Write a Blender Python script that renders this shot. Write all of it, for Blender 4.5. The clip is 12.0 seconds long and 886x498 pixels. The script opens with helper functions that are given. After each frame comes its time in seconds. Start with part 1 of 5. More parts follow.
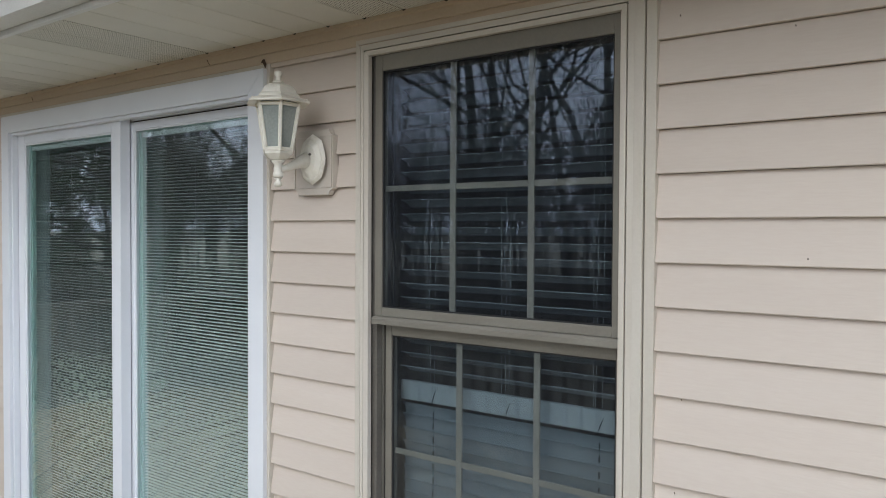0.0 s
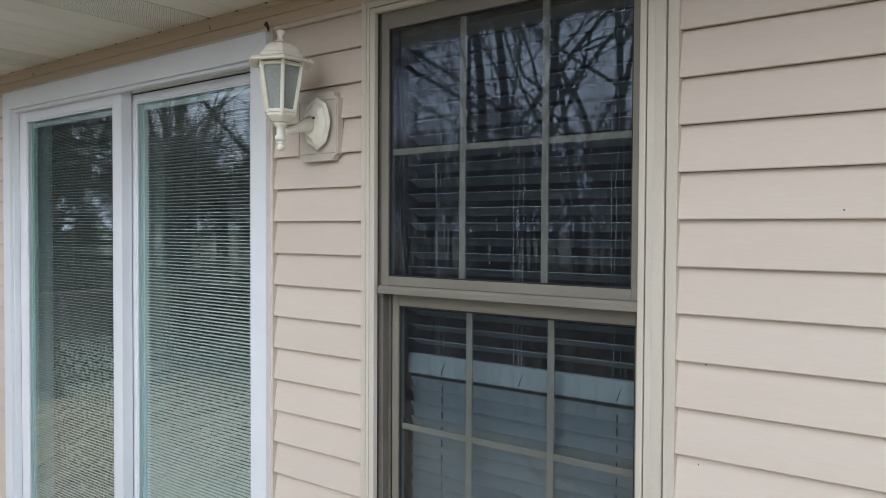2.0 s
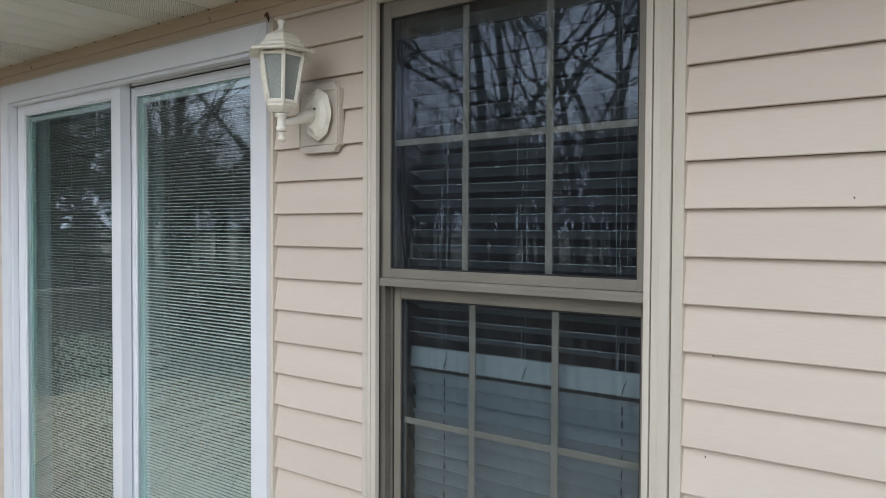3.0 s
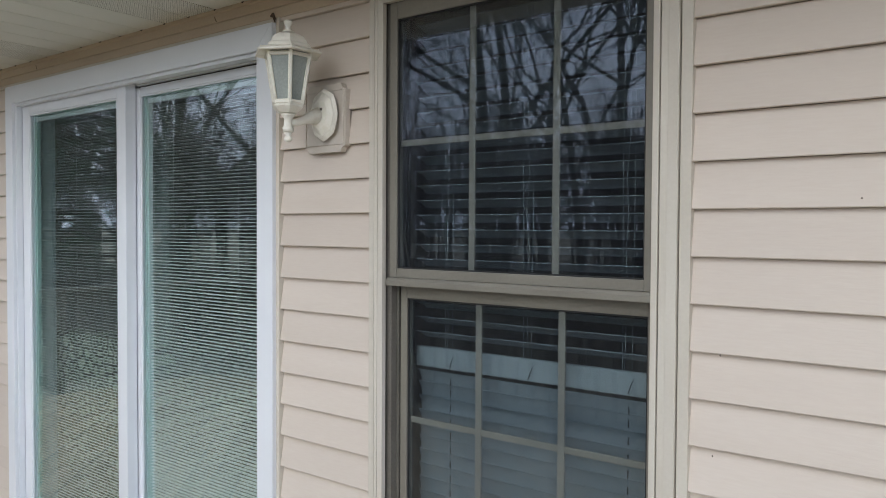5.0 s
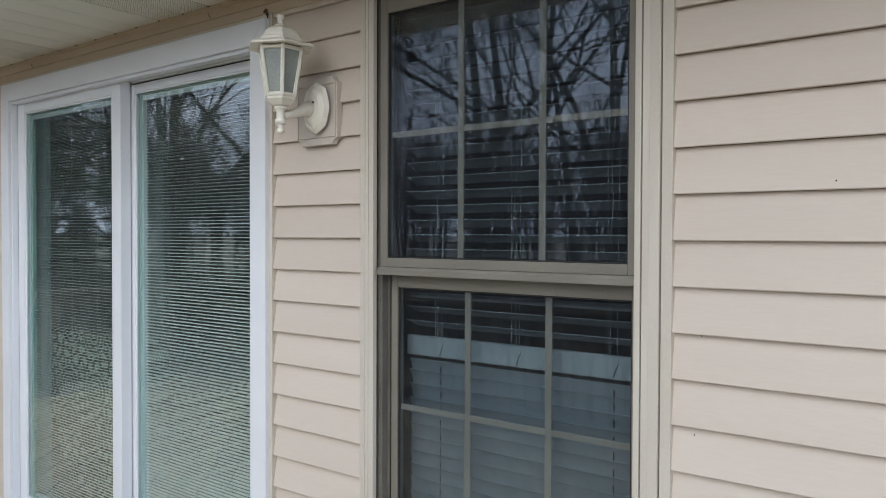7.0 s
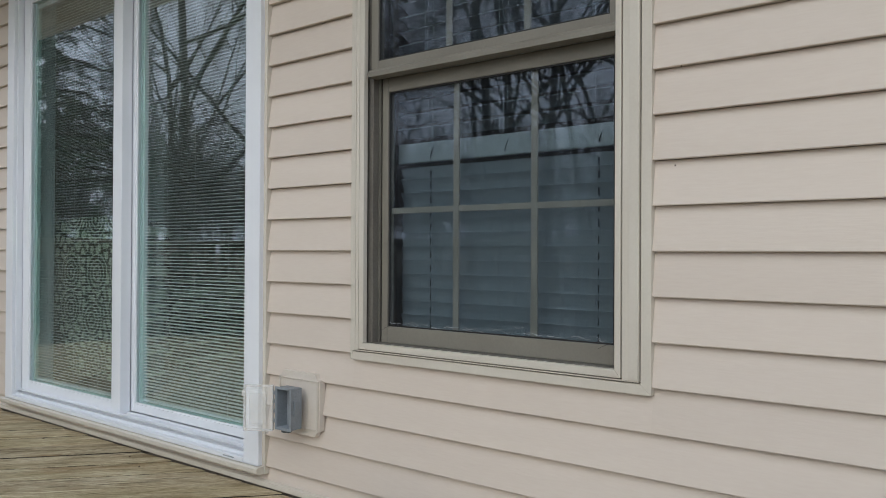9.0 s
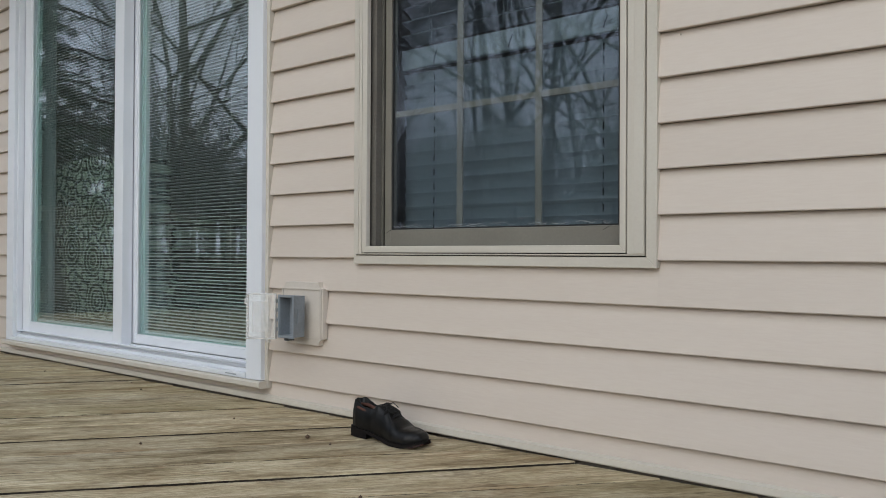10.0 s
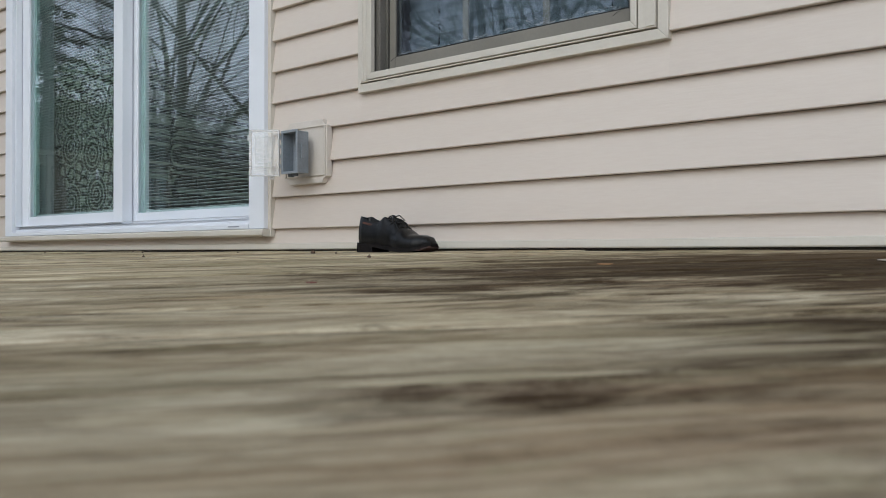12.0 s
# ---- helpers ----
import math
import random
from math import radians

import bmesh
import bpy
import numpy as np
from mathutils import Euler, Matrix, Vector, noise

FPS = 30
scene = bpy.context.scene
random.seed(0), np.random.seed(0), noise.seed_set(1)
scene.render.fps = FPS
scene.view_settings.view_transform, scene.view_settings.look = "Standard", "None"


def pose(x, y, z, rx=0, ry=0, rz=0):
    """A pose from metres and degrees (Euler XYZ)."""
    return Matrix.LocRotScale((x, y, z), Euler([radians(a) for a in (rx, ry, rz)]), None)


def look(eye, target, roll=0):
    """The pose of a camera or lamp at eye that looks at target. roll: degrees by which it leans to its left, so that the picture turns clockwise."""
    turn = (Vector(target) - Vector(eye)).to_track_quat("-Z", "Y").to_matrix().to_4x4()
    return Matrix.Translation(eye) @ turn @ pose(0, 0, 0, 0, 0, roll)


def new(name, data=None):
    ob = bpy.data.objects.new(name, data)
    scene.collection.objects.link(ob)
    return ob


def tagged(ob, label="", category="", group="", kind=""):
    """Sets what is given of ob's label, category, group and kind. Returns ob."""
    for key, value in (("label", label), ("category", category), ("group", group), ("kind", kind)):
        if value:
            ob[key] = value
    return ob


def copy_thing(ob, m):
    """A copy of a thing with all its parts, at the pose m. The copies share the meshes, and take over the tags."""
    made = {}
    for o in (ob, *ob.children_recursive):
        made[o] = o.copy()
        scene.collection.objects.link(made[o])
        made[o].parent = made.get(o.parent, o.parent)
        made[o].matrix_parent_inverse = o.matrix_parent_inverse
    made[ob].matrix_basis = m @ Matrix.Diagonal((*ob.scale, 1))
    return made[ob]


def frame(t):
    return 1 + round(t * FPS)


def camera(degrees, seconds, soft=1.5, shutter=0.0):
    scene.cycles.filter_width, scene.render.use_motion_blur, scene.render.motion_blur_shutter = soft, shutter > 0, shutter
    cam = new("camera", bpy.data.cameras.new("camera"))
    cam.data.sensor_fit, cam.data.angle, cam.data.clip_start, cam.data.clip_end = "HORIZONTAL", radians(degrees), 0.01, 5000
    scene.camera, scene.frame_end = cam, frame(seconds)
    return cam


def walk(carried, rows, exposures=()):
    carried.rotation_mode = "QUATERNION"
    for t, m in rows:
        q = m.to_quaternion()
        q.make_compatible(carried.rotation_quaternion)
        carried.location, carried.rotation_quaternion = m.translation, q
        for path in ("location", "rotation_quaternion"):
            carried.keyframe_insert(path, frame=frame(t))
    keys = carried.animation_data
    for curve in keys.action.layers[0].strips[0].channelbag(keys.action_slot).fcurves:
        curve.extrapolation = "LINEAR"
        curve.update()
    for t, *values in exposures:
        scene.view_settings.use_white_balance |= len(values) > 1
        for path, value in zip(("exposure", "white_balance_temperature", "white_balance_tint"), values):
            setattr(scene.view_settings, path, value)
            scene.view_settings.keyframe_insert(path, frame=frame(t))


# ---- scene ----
cam = camera(60.6, 12.0, soft=0.9)
cam.data.dof.use_dof = True
cam.data.dof.focus_distance, cam.data.dof.aperture_fstop = 2.2, 15.0
PATH = [
    (0, (-0.062, -1.683, 1.564), (-1.258, -0.081, 1.518), 0.3),
    (0.5, (-0.080, -1.627, 1.488), (-1.300, -0.042, 1.446), 0.4),
    (1, (-0.094, -1.616, 1.498), (-1.313, -0.031, 1.453), 0.3),
    (1.5, (-0.113, -1.61, 1.482), (-1.329, -0.022, 1.435), 0.3),
    (2, (-0.116, -1.604, 1.469), (-1.334, -0.019, 1.42), 0.3),
    (2.5, (-0.130, -1.604, 1.459), (-1.348, -0.019, 1.409), 0.3),
    (3, (-0.137, -1.593, 1.449), (-1.353, -0.006, 1.397), 0.3),
    (5, (-0.146, -1.609, 1.451), (-1.363, -0.022, 1.397), 0.3),
    (5.5, (-0.146, -1.605, 1.448), (-1.362, -0.018, 1.394), 0.3),
    (6, (-0.136, -1.607, 1.447), (-1.351, -0.02, 1.393), 0.3),
    (6.5, (-0.124, -1.611, 1.451), (-1.338, -0.022, 1.399), 0.3),
    (7, (-0.109, -1.631, 1.404), (-1.316, -0.037, 1.367), 0.2),
    (7.2, (-0.089, -1.611, 1.381), (-1.318, -0.035, 1.316), -0.2),
    (8.8, (-0.044, -1.623, 0.838), (-1.274, -0.046, 0.847), 0.3),
    (9, (-0.042, -1.619, 0.777), (-1.270, -0.041, 0.789), 0.3),
    (9.5, (-0.047, -1.612, 0.645), (-1.275, -0.033, 0.654), 0.2),
    (10, (-0.055, -1.618, 0.489), (-1.283, -0.039, 0.505), 0.3),
    (10.5, (-0.052, -1.618, 0.334), (-1.277, -0.038, 0.352), 0.3),
    (11, (-0.044, -1.611, 0.179), (-1.271, -0.031, 0.199), 0.3),
    (11.5, (-0.052, -1.601, 0.066), (-1.276, -0.02, 0.076), 0.0),
    (12, (-0.092, -1.606, -0.007), (-1.316, -0.024, 0.005), 0.0),
]
EXPOSURE = [(0, 0.33, 5640, 6.5), (7, 0.27, 5640, 6.5), (9, 0.0, 5780, 5), (10, -0.04, 5800, 5), (12, 0.14, 5630, 5)]
walk(cam, [(t, look(eye, target, roll)) for t, eye, target, roll in PATH], EXPOSURE)

# ---- light ----
world = bpy.data.worlds.new("overcast_sky")
scene.world = world
world.use_nodes = True
wn, wl = world.node_tree.nodes, world.node_tree.links
sky = wn.new("ShaderNodeTexSky")
sky.sky_type, sky.sun_disc = "NISHITA", False
SUN_EL, SUN_AZ = radians(30), radians(166)
sky.sun_elevation, sky.sun_rotation = SUN_EL, SUN_AZ
sky.air_density, sky.dust_density, sky.ozone_density = 1.6, 6.0, 1.0
# thin cloud cover: the sky's blue is mostly washed out to a pale grey
cloud_noise = wn.new("ShaderNodeTexNoise")
cloud_noise.inputs["Scale"].default_value = 2.2
cloud_noise.inputs["Detail"].default_value = 6
cloud_ramp = wn.new("ShaderNodeValToRGB")
cloud_ramp.color_ramp.elements[0].position, cloud_ramp.color_ramp.elements[0].color = 0.3, (5.6, 5.9, 6.8, 1)
cloud_ramp.color_ramp.elements[1].position, cloud_ramp.color_ramp.elements[1].color = 0.7, (9.2, 9.2, 9.8, 1)
wl.new(cloud_noise.outputs["Fac"], cloud_ramp.inputs["Fac"])
sky_mix = wn.new("ShaderNodeMixRGB")
sky_mix.inputs["Fac"].default_value = 0.8
wl.new(sky.outputs["Color"], sky_mix.inputs["Color1"])
wl.new(cloud_ramp.outputs["Color"], sky_mix.inputs["Color2"])
back = wn["Background"]
back.inputs["Strength"].default_value = 0.13
wl.new(sky_mix.outputs["Color"], back.inputs["Color"])
sun = new("sun", bpy.data.lights.new("sun", "SUN"))
sun.data.energy, sun.data.angle, sun.data.color = 1.0, radians(60), (1.0, 0.97, 0.93)
sun.matrix_world = look((2, -12, 7), (-1, 0, 0))

# ---- materials ----


def surface(name, base, dark, rough=0.5, scale=6.0, fine=120.0, stretch=(1, 1, 1), turn=0.0, bump=0.1, spec=0.5, metal=0.0,
            low=0.35, high=0.7, jitter=0.04, fine_mix=0.25):
    """A surface of two tones: broad stains and a fine grain, with relief."""
    m = bpy.data.materials.new(name)
    m.use_nodes = True
    n, l = m.node_tree.nodes, m.node_tree.links
    p = n["Principled BSDF"]
    tc, mp = n.new("ShaderNodeTexCoord"), n.new("ShaderNodeMapping")
    mp.inputs["Scale"].default_value = stretch
    mp.inputs["Rotation"].default_value = (0, 0, radians(turn))
    l.new(tc.outputs["Object"], mp.inputs["Vector"])
    broad, grain = n.new("ShaderNodeTexNoise"), n.new("ShaderNodeTexNoise")
    broad.inputs["Scale"].default_value, broad.inputs["Detail"].default_value = scale, 5
    grain.inputs["Scale"].default_value, grain.inputs["Detail"].default_value = fine, 3
    info = n.new("ShaderNodeObjectInfo")
    add = n.new("ShaderNodeVectorMath")
    add.operation = "ADD"
    far = n.new("ShaderNodeMath")
    far.operation = "MULTIPLY"
    far.inputs[1].default_value = 37.0
    l.new(info.outputs["Random"], far.inputs[0])
    l.new(mp.outputs["Vector"], add.inputs[0])
    l.new(far.outputs[0], add.inputs[1])
    l.new(add.outputs[0], broad.inputs["Vector"])
    l.new(add.outputs[0], grain.inputs["Vector"])
    ramp = n.new("ShaderNodeValToRGB")
    ramp.color_ramp.elements[0].position, ramp.color_ramp.elements[0].color = low, (*dark, 1)
    ramp.color_ramp.elements[1].position, ramp.color_ramp.elements[1].color = high, (*base, 1)
    l.new(broad.outputs["Fac"], ramp.inputs["Fac"])
    ov = n.new("ShaderNodeMixRGB")
    ov.blend_type = "OVERLAY"
    ov.inputs["Fac"].default_value = fine_mix
    l.new(ramp.outputs["Color"], ov.inputs["Color1"])
    l.new(grain.outputs["Fac"], ov.inputs["Color2"])
    hsv = n.new("ShaderNodeHueSaturation")
    vary = n.new("ShaderNodeMapRange")
    vary.inputs["To Min"].default_value, vary.inputs["To Max"].default_value = 1 - jitter, 1 + jitter
    l.new(info.outputs["Random"], vary.inputs["Value"])
    l.new(vary.outputs[0], hsv.inputs["Value"])
    l.new(ov.outputs["Color"], hsv.inputs["Color"])
    l.new(hsv.outputs["Color"], p.inputs["Base Color"])
    rr = n.new("ShaderNodeMapRange")
    rr.inputs["To Min"].default_value, rr.inputs["To Max"].default_value = max(0.03, rough - 0.1), min(1, rough + 0.1)
    l.new(broad.outputs["Fac"], rr.inputs["Value"])
    l.new(rr.outputs[0], p.inputs["Roughness"])
    p.inputs["Metallic"].default_value = metal
    p.inputs["Specular IOR Level"].default_value = spec
    if bump:
        b = n.new("ShaderNodeBump")
        b.inputs["Strength"].default_value, b.inputs["Distance"].default_value = bump, 0.002
        l.new(grain.outputs["Fac"], b.inputs["Height"])
        l.new(b.outputs["Normal"], p.inputs["Normal"])
    return m


def glazing(name, tint, gloss, film=0.0, sheen=(1.0, 0.96, 1.0)):
    """A thin pane: tinted see-through with a mirror-like gloss that grows at grazing angles."""
    m = bpy.data.materials.new(name)
    m.use_nodes = True
    n, l = m.node_tree.nodes, m.node_tree.links
    out = n["Material Output"]
    n.remove(n["Principled BSDF"])
    see, shine, mix = n.new("ShaderNodeBsdfTransparent"), n.new("ShaderNodeBsdfGlossy"), n.new("ShaderNodeMixShader")
    see.inputs["Color"].default_value = (*tint, 1)
    shine.inputs["Roughness"].default_value = 0.0
    shine.inputs["Color"].default_value = (*sheen, 1)
    lw, pw, mr = n.new("ShaderNodeLayerWeight"), n.new("ShaderNodeMath"), n.new("ShaderNodeMapRange")
    lw.inputs["Blend"].default_value = 0.5
    pw.operation = "POWER"
    pw.inputs[1].default_value = 4.0
    l.new(lw.outputs["Facing"], pw.inputs[0])
    l.new(pw.outputs[0], mr.inputs["Value"])
    mr.inputs["To Min"].default_value = gloss
    l.new(mr.outputs[0], mix.inputs["Fac"])
    l.new(see.outputs[0], mix.inputs[1])
    l.new(shine.outputs[0], mix.inputs[2])
    if film:
        # a dry film of dust on the glass
        dust, top = n.new("ShaderNodeBsdfDiffuse"), n.new("ShaderNodeMixShader")
        dust.inputs["Color"].default_value = (0.5, 0.51, 0.59, 1)
        tex, amount = n.new("ShaderNodeTexNoise"), n.new("ShaderNodeMapRange")
        tex.inputs["Scale"].default_value, tex.inputs["Detail"].default_value = 9, 6
        amount.inputs["To Min"].default_value, amount.inputs["To Max"].default_value = film * 0.5, film * 1.5
        l.new(tex.outputs["Fac"], amount.inputs["Value"])
        l.new(amount.outputs[0], top.inputs["Fac"])
        l.new(mix.outputs[0], top.inputs[1])
        l.new(dust.outputs[0], top.inputs[2])
        mix = top
    l.new(mix.outputs[0], out.inputs["Surface"])
    return m


def deck_wood(name):
    """Weathered pine boards laid at 45 degrees: grain, knots, checks, dark water stains and a little algae."""
    m = bpy.data.materials.new(name)
    m.use_nodes = True
    n, l = m.node_tree.nodes, m.node_tree.links
    p = n["Principled BSDF"]
    tc, rot, info = n.new("ShaderNodeTexCoord"), n.new("ShaderNodeMapping"), n.new("ShaderNodeObjectInfo")
    rot.inputs["Rotation"].default_value = (0, 0, radians(-45))
    l.new(tc.outputs["Object"], rot.inputs["Vector"])
    jump = n.new("ShaderNodeMath")
    jump.operation = "MULTIPLY"
    jump.inputs[1].default_value = 53.0
    l.new(info.outputs["Random"], jump.inputs[0])
    off = n.new("ShaderNodeVectorMath")
    off.operation = "ADD"
    l.new(rot.outputs[0], off.inputs[0])
    l.new(jump.outputs[0], off.inputs[1])

    def noise_at(scale, stretch, detail=5, rough=0.6, distort=0.0, src=off):
        mp, t = n.new("ShaderNodeMapping"), n.new("ShaderNodeTexNoise")
        mp.inputs["Scale"].default_value = stretch
        l.new(src.outputs[0], mp.inputs["Vector"])
        t.inputs["Scale"].default_value, t.inputs["Detail"].default_value = scale, detail
        t.inputs["Roughness"].default_value, t.inputs["Distortion"].default_value = rough, distort
        l.new(mp.outputs[0], t.inputs["Vector"])
        return t

    def ramp(src, stops):
        r = n.new("ShaderNodeValToRGB")
        while len(r.color_ramp.elements) < len(stops):
            r.color_ramp.elements.new(0.5)
        for e, (at, col) in zip(r.color_ramp.elements, stops):
            e.position, e.color = at, (*col, 1)
        l.new(src, r.inputs["Fac"])
        return r

    def blend(kind, fac, a, b):
        x = n.new("ShaderNodeMixRGB")
        x.blend_type = kind
        if isinstance(fac, float):
            x.inputs["Fac"].default_value = fac
        else:
            l.new(fac, x.inputs["Fac"])
        l.new(a, x.inputs["Color1"])
        if isinstance(b, tuple):
            x.inputs["Color2"].default_value = (*b, 1)
        else:
            l.new(b, x.inputs["Color2"])
        return x.outputs["Color"]

    # knots, and year rings: bands across the board, bent round the knots
    vm, vor = n.new("ShaderNodeMapping"), n.new("ShaderNodeTexVoronoi")
    vm.inputs["Scale"].default_value = (1.35, 4.4, 1)
    l.new(off.outputs[0], vm.inputs["Vector"])
    l.new(vm.outputs[0], vor.inputs["Vector"])
    vor.inputs["Scale"].default_value = 1.0
    swirl = n.new("ShaderNodeMapRange")
    swirl.interpolation_type = "SMOOTHSTEP"
    swirl.inputs["From Max"].default_value = 0.46
    swirl.inputs["To Min"].default_value, swirl.inputs["To Max"].default_value = 0.075, 0.0
    l.new(vor.outputs["Distance"], swirl.inputs["Value"])
    bend = noise_at(1.0, (1.6, 9.0, 1), 3, 0.5)
    rings_in = n.new("ShaderNodeMath")
    rings_in.operation = "MULTIPLY_ADD"
    sep = n.new("ShaderNodeSeparateXYZ")
    l.new(off.outputs[0], sep.inputs[0])
    l.new(bend.outputs["Fac"], rings_in.inputs[0])
    rings_in.inputs[1].default_value = 0.16
    across = n.new("ShaderNodeMath")
    l.new(sep.outputs["Y"], across.inputs[0])
    l.new(swirl.outputs[0], across.inputs[1])
    l.new(across.outputs[0], rings_in.inputs[2])
    sc = n.new("ShaderNodeMath")
    sc.operation = "MULTIPLY"
    sc.inputs[1].default_value = 620.0
    l.new(rings_in.outputs[0], sc.inputs[0])
    wave = n.new("ShaderNodeMath")
    wave.operation = "SINE"
    l.new(sc.outputs[0], wave.inputs[0])
    wr = n.new("ShaderNodeMapRange")
    wr.inputs["From Min"].default_value, wr.inputs["From Max"].default_value = -1, 1
    l.new(wave.outputs[0], wr.inputs["Value"])
    fibre = noise_at(1.0, (9.0, 190, 1), 8, 0.75)
    tone = noise_at(1.0, (3.0, 17, 1), 8, 0.66, 0.4)
    base = ramp(tone.outputs["Fac"], [(0.34, (0.29, 0.225, 0.13)), (0.48, (0.535, 0.45, 0.295)), (0.64, (0.70, 0.615, 0.435))]).outputs["Color"]
    grain = ramp(wr.outputs[0], [(0.15, (0.62, 0.56, 0.5)), (0.6, (1, 1, 1))]).outputs["Color"]
    col = blend("MULTIPLY", 0.50, base, grain)
    fib = ramp(fibre.outputs["Fac"], [(0.40, (0.32, 0.27, 0.22)), (0.52, (1, 1, 1))]).outputs["Color"]
    col = blend("MULTIPLY", 0.38, col, fib)
    # checks: thin dark cracks along the grain
    crack = noise_at(1.0, (3.2, 70, 1), 5, 0.6)
    crk = ramp(crack.outputs["Fac"], [(0.335, (0.13, 0.10, 0.08)), (0.365, (1, 1, 1))]).outputs["Color"]
    col = blend("MULTIPLY", 0.65, col, crk)
    # damp grey blotches, drawn out along the grain
    damp = noise_at(1.0, (4.5, 14, 1), 8, 0.66, 0.9)
    dmp = ramp(damp.outputs["Fac"], [(0.37, (0.30, 0.265, 0.25)), (0.48, (1, 1, 1))]).outputs["Color"]
    col = blend("MULTIPLY", 0.42, col, dmp)
    # grey-green weathering
    algae = noise_at(1.7, (0.5, 1.2, 1), 5, 0.65)
    ag = ramp(algae.outputs["Fac"], [(0.48, (0, 0, 0)), (0.66, (1, 1, 1))]).outputs["Color"]
    col = blend("MIX", blend("MULTIPLY", 1.0, ag, (0.45, 0.45, 0.45)), col, (0.22, 0.19, 0.085))
    # dark water stain, an uneven patch of its own with streaks along the boards
    patch = n.new("ShaderNodeMapping")
    patch.inputs["Location"].default_value = (0.36, 0.27, 0)
    patch.inputs["Scale"].default_value = (0.60, 0.90, 1)
    l.new(rot.outputs[0], patch.inputs["Vector"])
    length = n.new("ShaderNodeVectorMath")
    length.operation = "LENGTH"
    l.new(patch.outputs[0], length.inputs[0])
    patch_near = n.new("ShaderNodeMapping")
    patch_near.inputs["Location"].default_value = (1.41, 1.68, 0)
    patch_near.inputs["Scale"].default_value = (1.65, 2.05, 1)
    l.new(rot.outputs[0], patch_near.inputs["Vector"])
    length_near, nearest = n.new("ShaderNodeVectorMath"), n.new("ShaderNodeMath")
    length_near.operation, nearest.operation = "LENGTH", "MINIMUM"
    l.new(patch_near.outputs[0], length_near.inputs[0])
    l.new(length.outputs["Value"], nearest.inputs[0])
    l.new(length_near.outputs["Value"], nearest.inputs[1])
    # rusty leaf stains
    rust = noise_at(1.0, (2.4, 8.0, 1), 6, 0.65, 0.6)
    rs = ramp(rust.outputs["Fac"], [(0.54, (0, 0, 0)), (0.68, (1, 1, 1))]).outputs["Color"]
    col = blend("MIX", blend("MULTIPLY", 1.0, rs, (0.5, 0.5, 0.5)), col, (0.27, 0.165, 0.085))
    streak = noise_at(1.0, (4.2, 15.0, 1), 9, 0.74, 0.8)
    wide = noise_at(2.6, (1, 1, 1), 5, 0.6, 0.3, tc)
    s1 = n.new("ShaderNodeMath")
    s1.operation = "MULTIPLY_ADD"
    l.new(streak.outputs["Fac"], s1.inputs[0])
    s1.inputs[1].default_value = 1.7
    l.new(wide.outputs["Fac"], s1.inputs[2])
    s2 = n.new("ShaderNodeMath")
    s2.operation = "MULTIPLY_ADD"
    l.new(nearest.outputs[0], s2.inputs[0])
    s2.inputs[1].default_value = -1.05
    l.new(s1.outputs[0], s2.inputs[2])
    st = ramp(s2.outputs[0], [(0.74, (0, 0, 0)), (1.34, (1, 1, 1))]).outputs["Color"]
    col = blend("MULTIPLY", st, col, (0.165, 0.135, 0.11))
    # lichen flecks and pale worn fibres over the stain
    fleck = noise_at(1.0, (16, 42, 1), 6, 0.7, 0.8)
    fl = ramp(fleck.outputs["Fac"], [(0.55, (0, 0, 0)), (0.70, (1, 1, 1))]).outputs["Color"]
    col = blend("MIX", blend("MULTIPLY", 1.0, fl, (0.55, 0.55, 0.55)), col, (0.34, 0.30, 0.17))
    old = noise_at(1.0, (0.9, 7.0, 1), 8, 0.72, 0.2)
    od = ramp(old.outputs["Fac"], [(0.5, (0, 0, 0)), (0.62, (1, 1, 1))]).outputs["Color"]
    col = blend("MIX", blend("MULTIPLY", 1.0, od, (0.28, 0.28, 0.28)), col, (0.15, 0.115, 0.075))
    # speckle and dark knot hearts
    speckle = noise_at(1.0, (38, 95, 1), 8, 0.8)
    sp = ramp(speckle.outputs["Fac"], [(0.40, (0.45, 0.40, 0.35)), (0.52, (1, 1, 1))]).outputs["Color"]
    col = blend("MULTIPLY", 0.40, col, sp)
    kn = ramp(vor.outputs["Distance"], [(0.05, (0.20, 0.13, 0.085)), (0.085, (0.7, 0.58, 0.46)), (0.16, (1, 1, 1))]).outputs["Color"]
    col = blend("MULTIPLY", 0.85, col, kn)
    hsv, vary = n.new("ShaderNodeHueSaturation"), n.new("ShaderNodeMapRange")
    vary.inputs["To Min"].default_value, vary.inputs["To Max"].default_value = 0.82, 1.15
    l.new(info.outputs["Random"], vary.inputs["Value"])
    l.new(vary.outputs[0], hsv.inputs["Value"])
    l.new(col, hsv.inputs["Color"])
    l.new(hsv.outputs["Color"], p.inputs["Base Color"])
    p.inputs["Roughness"].default_value = 0.92
    p.inputs["Specular IOR Level"].default_value = 0.06
    b1, b2 = n.new("ShaderNodeBump"), n.new("ShaderNodeBump")
    b1.inputs["Strength"].default_value, b1.inputs["Distance"].default_value = 0.6, 0.0025
    b2.inputs["Strength"].default_value, b2.inputs["Distance"].default_value = 0.35, 0.0012
    l.new(fibre.outputs["Fac"], b1.inputs["Height"])
    l.new(wr.outputs[0], b2.inputs["Height"])
    l.new(b1.outputs[0], b2.inputs["Normal"])
    l.new(b2.outputs[0], p.inputs["Normal"])
    return m


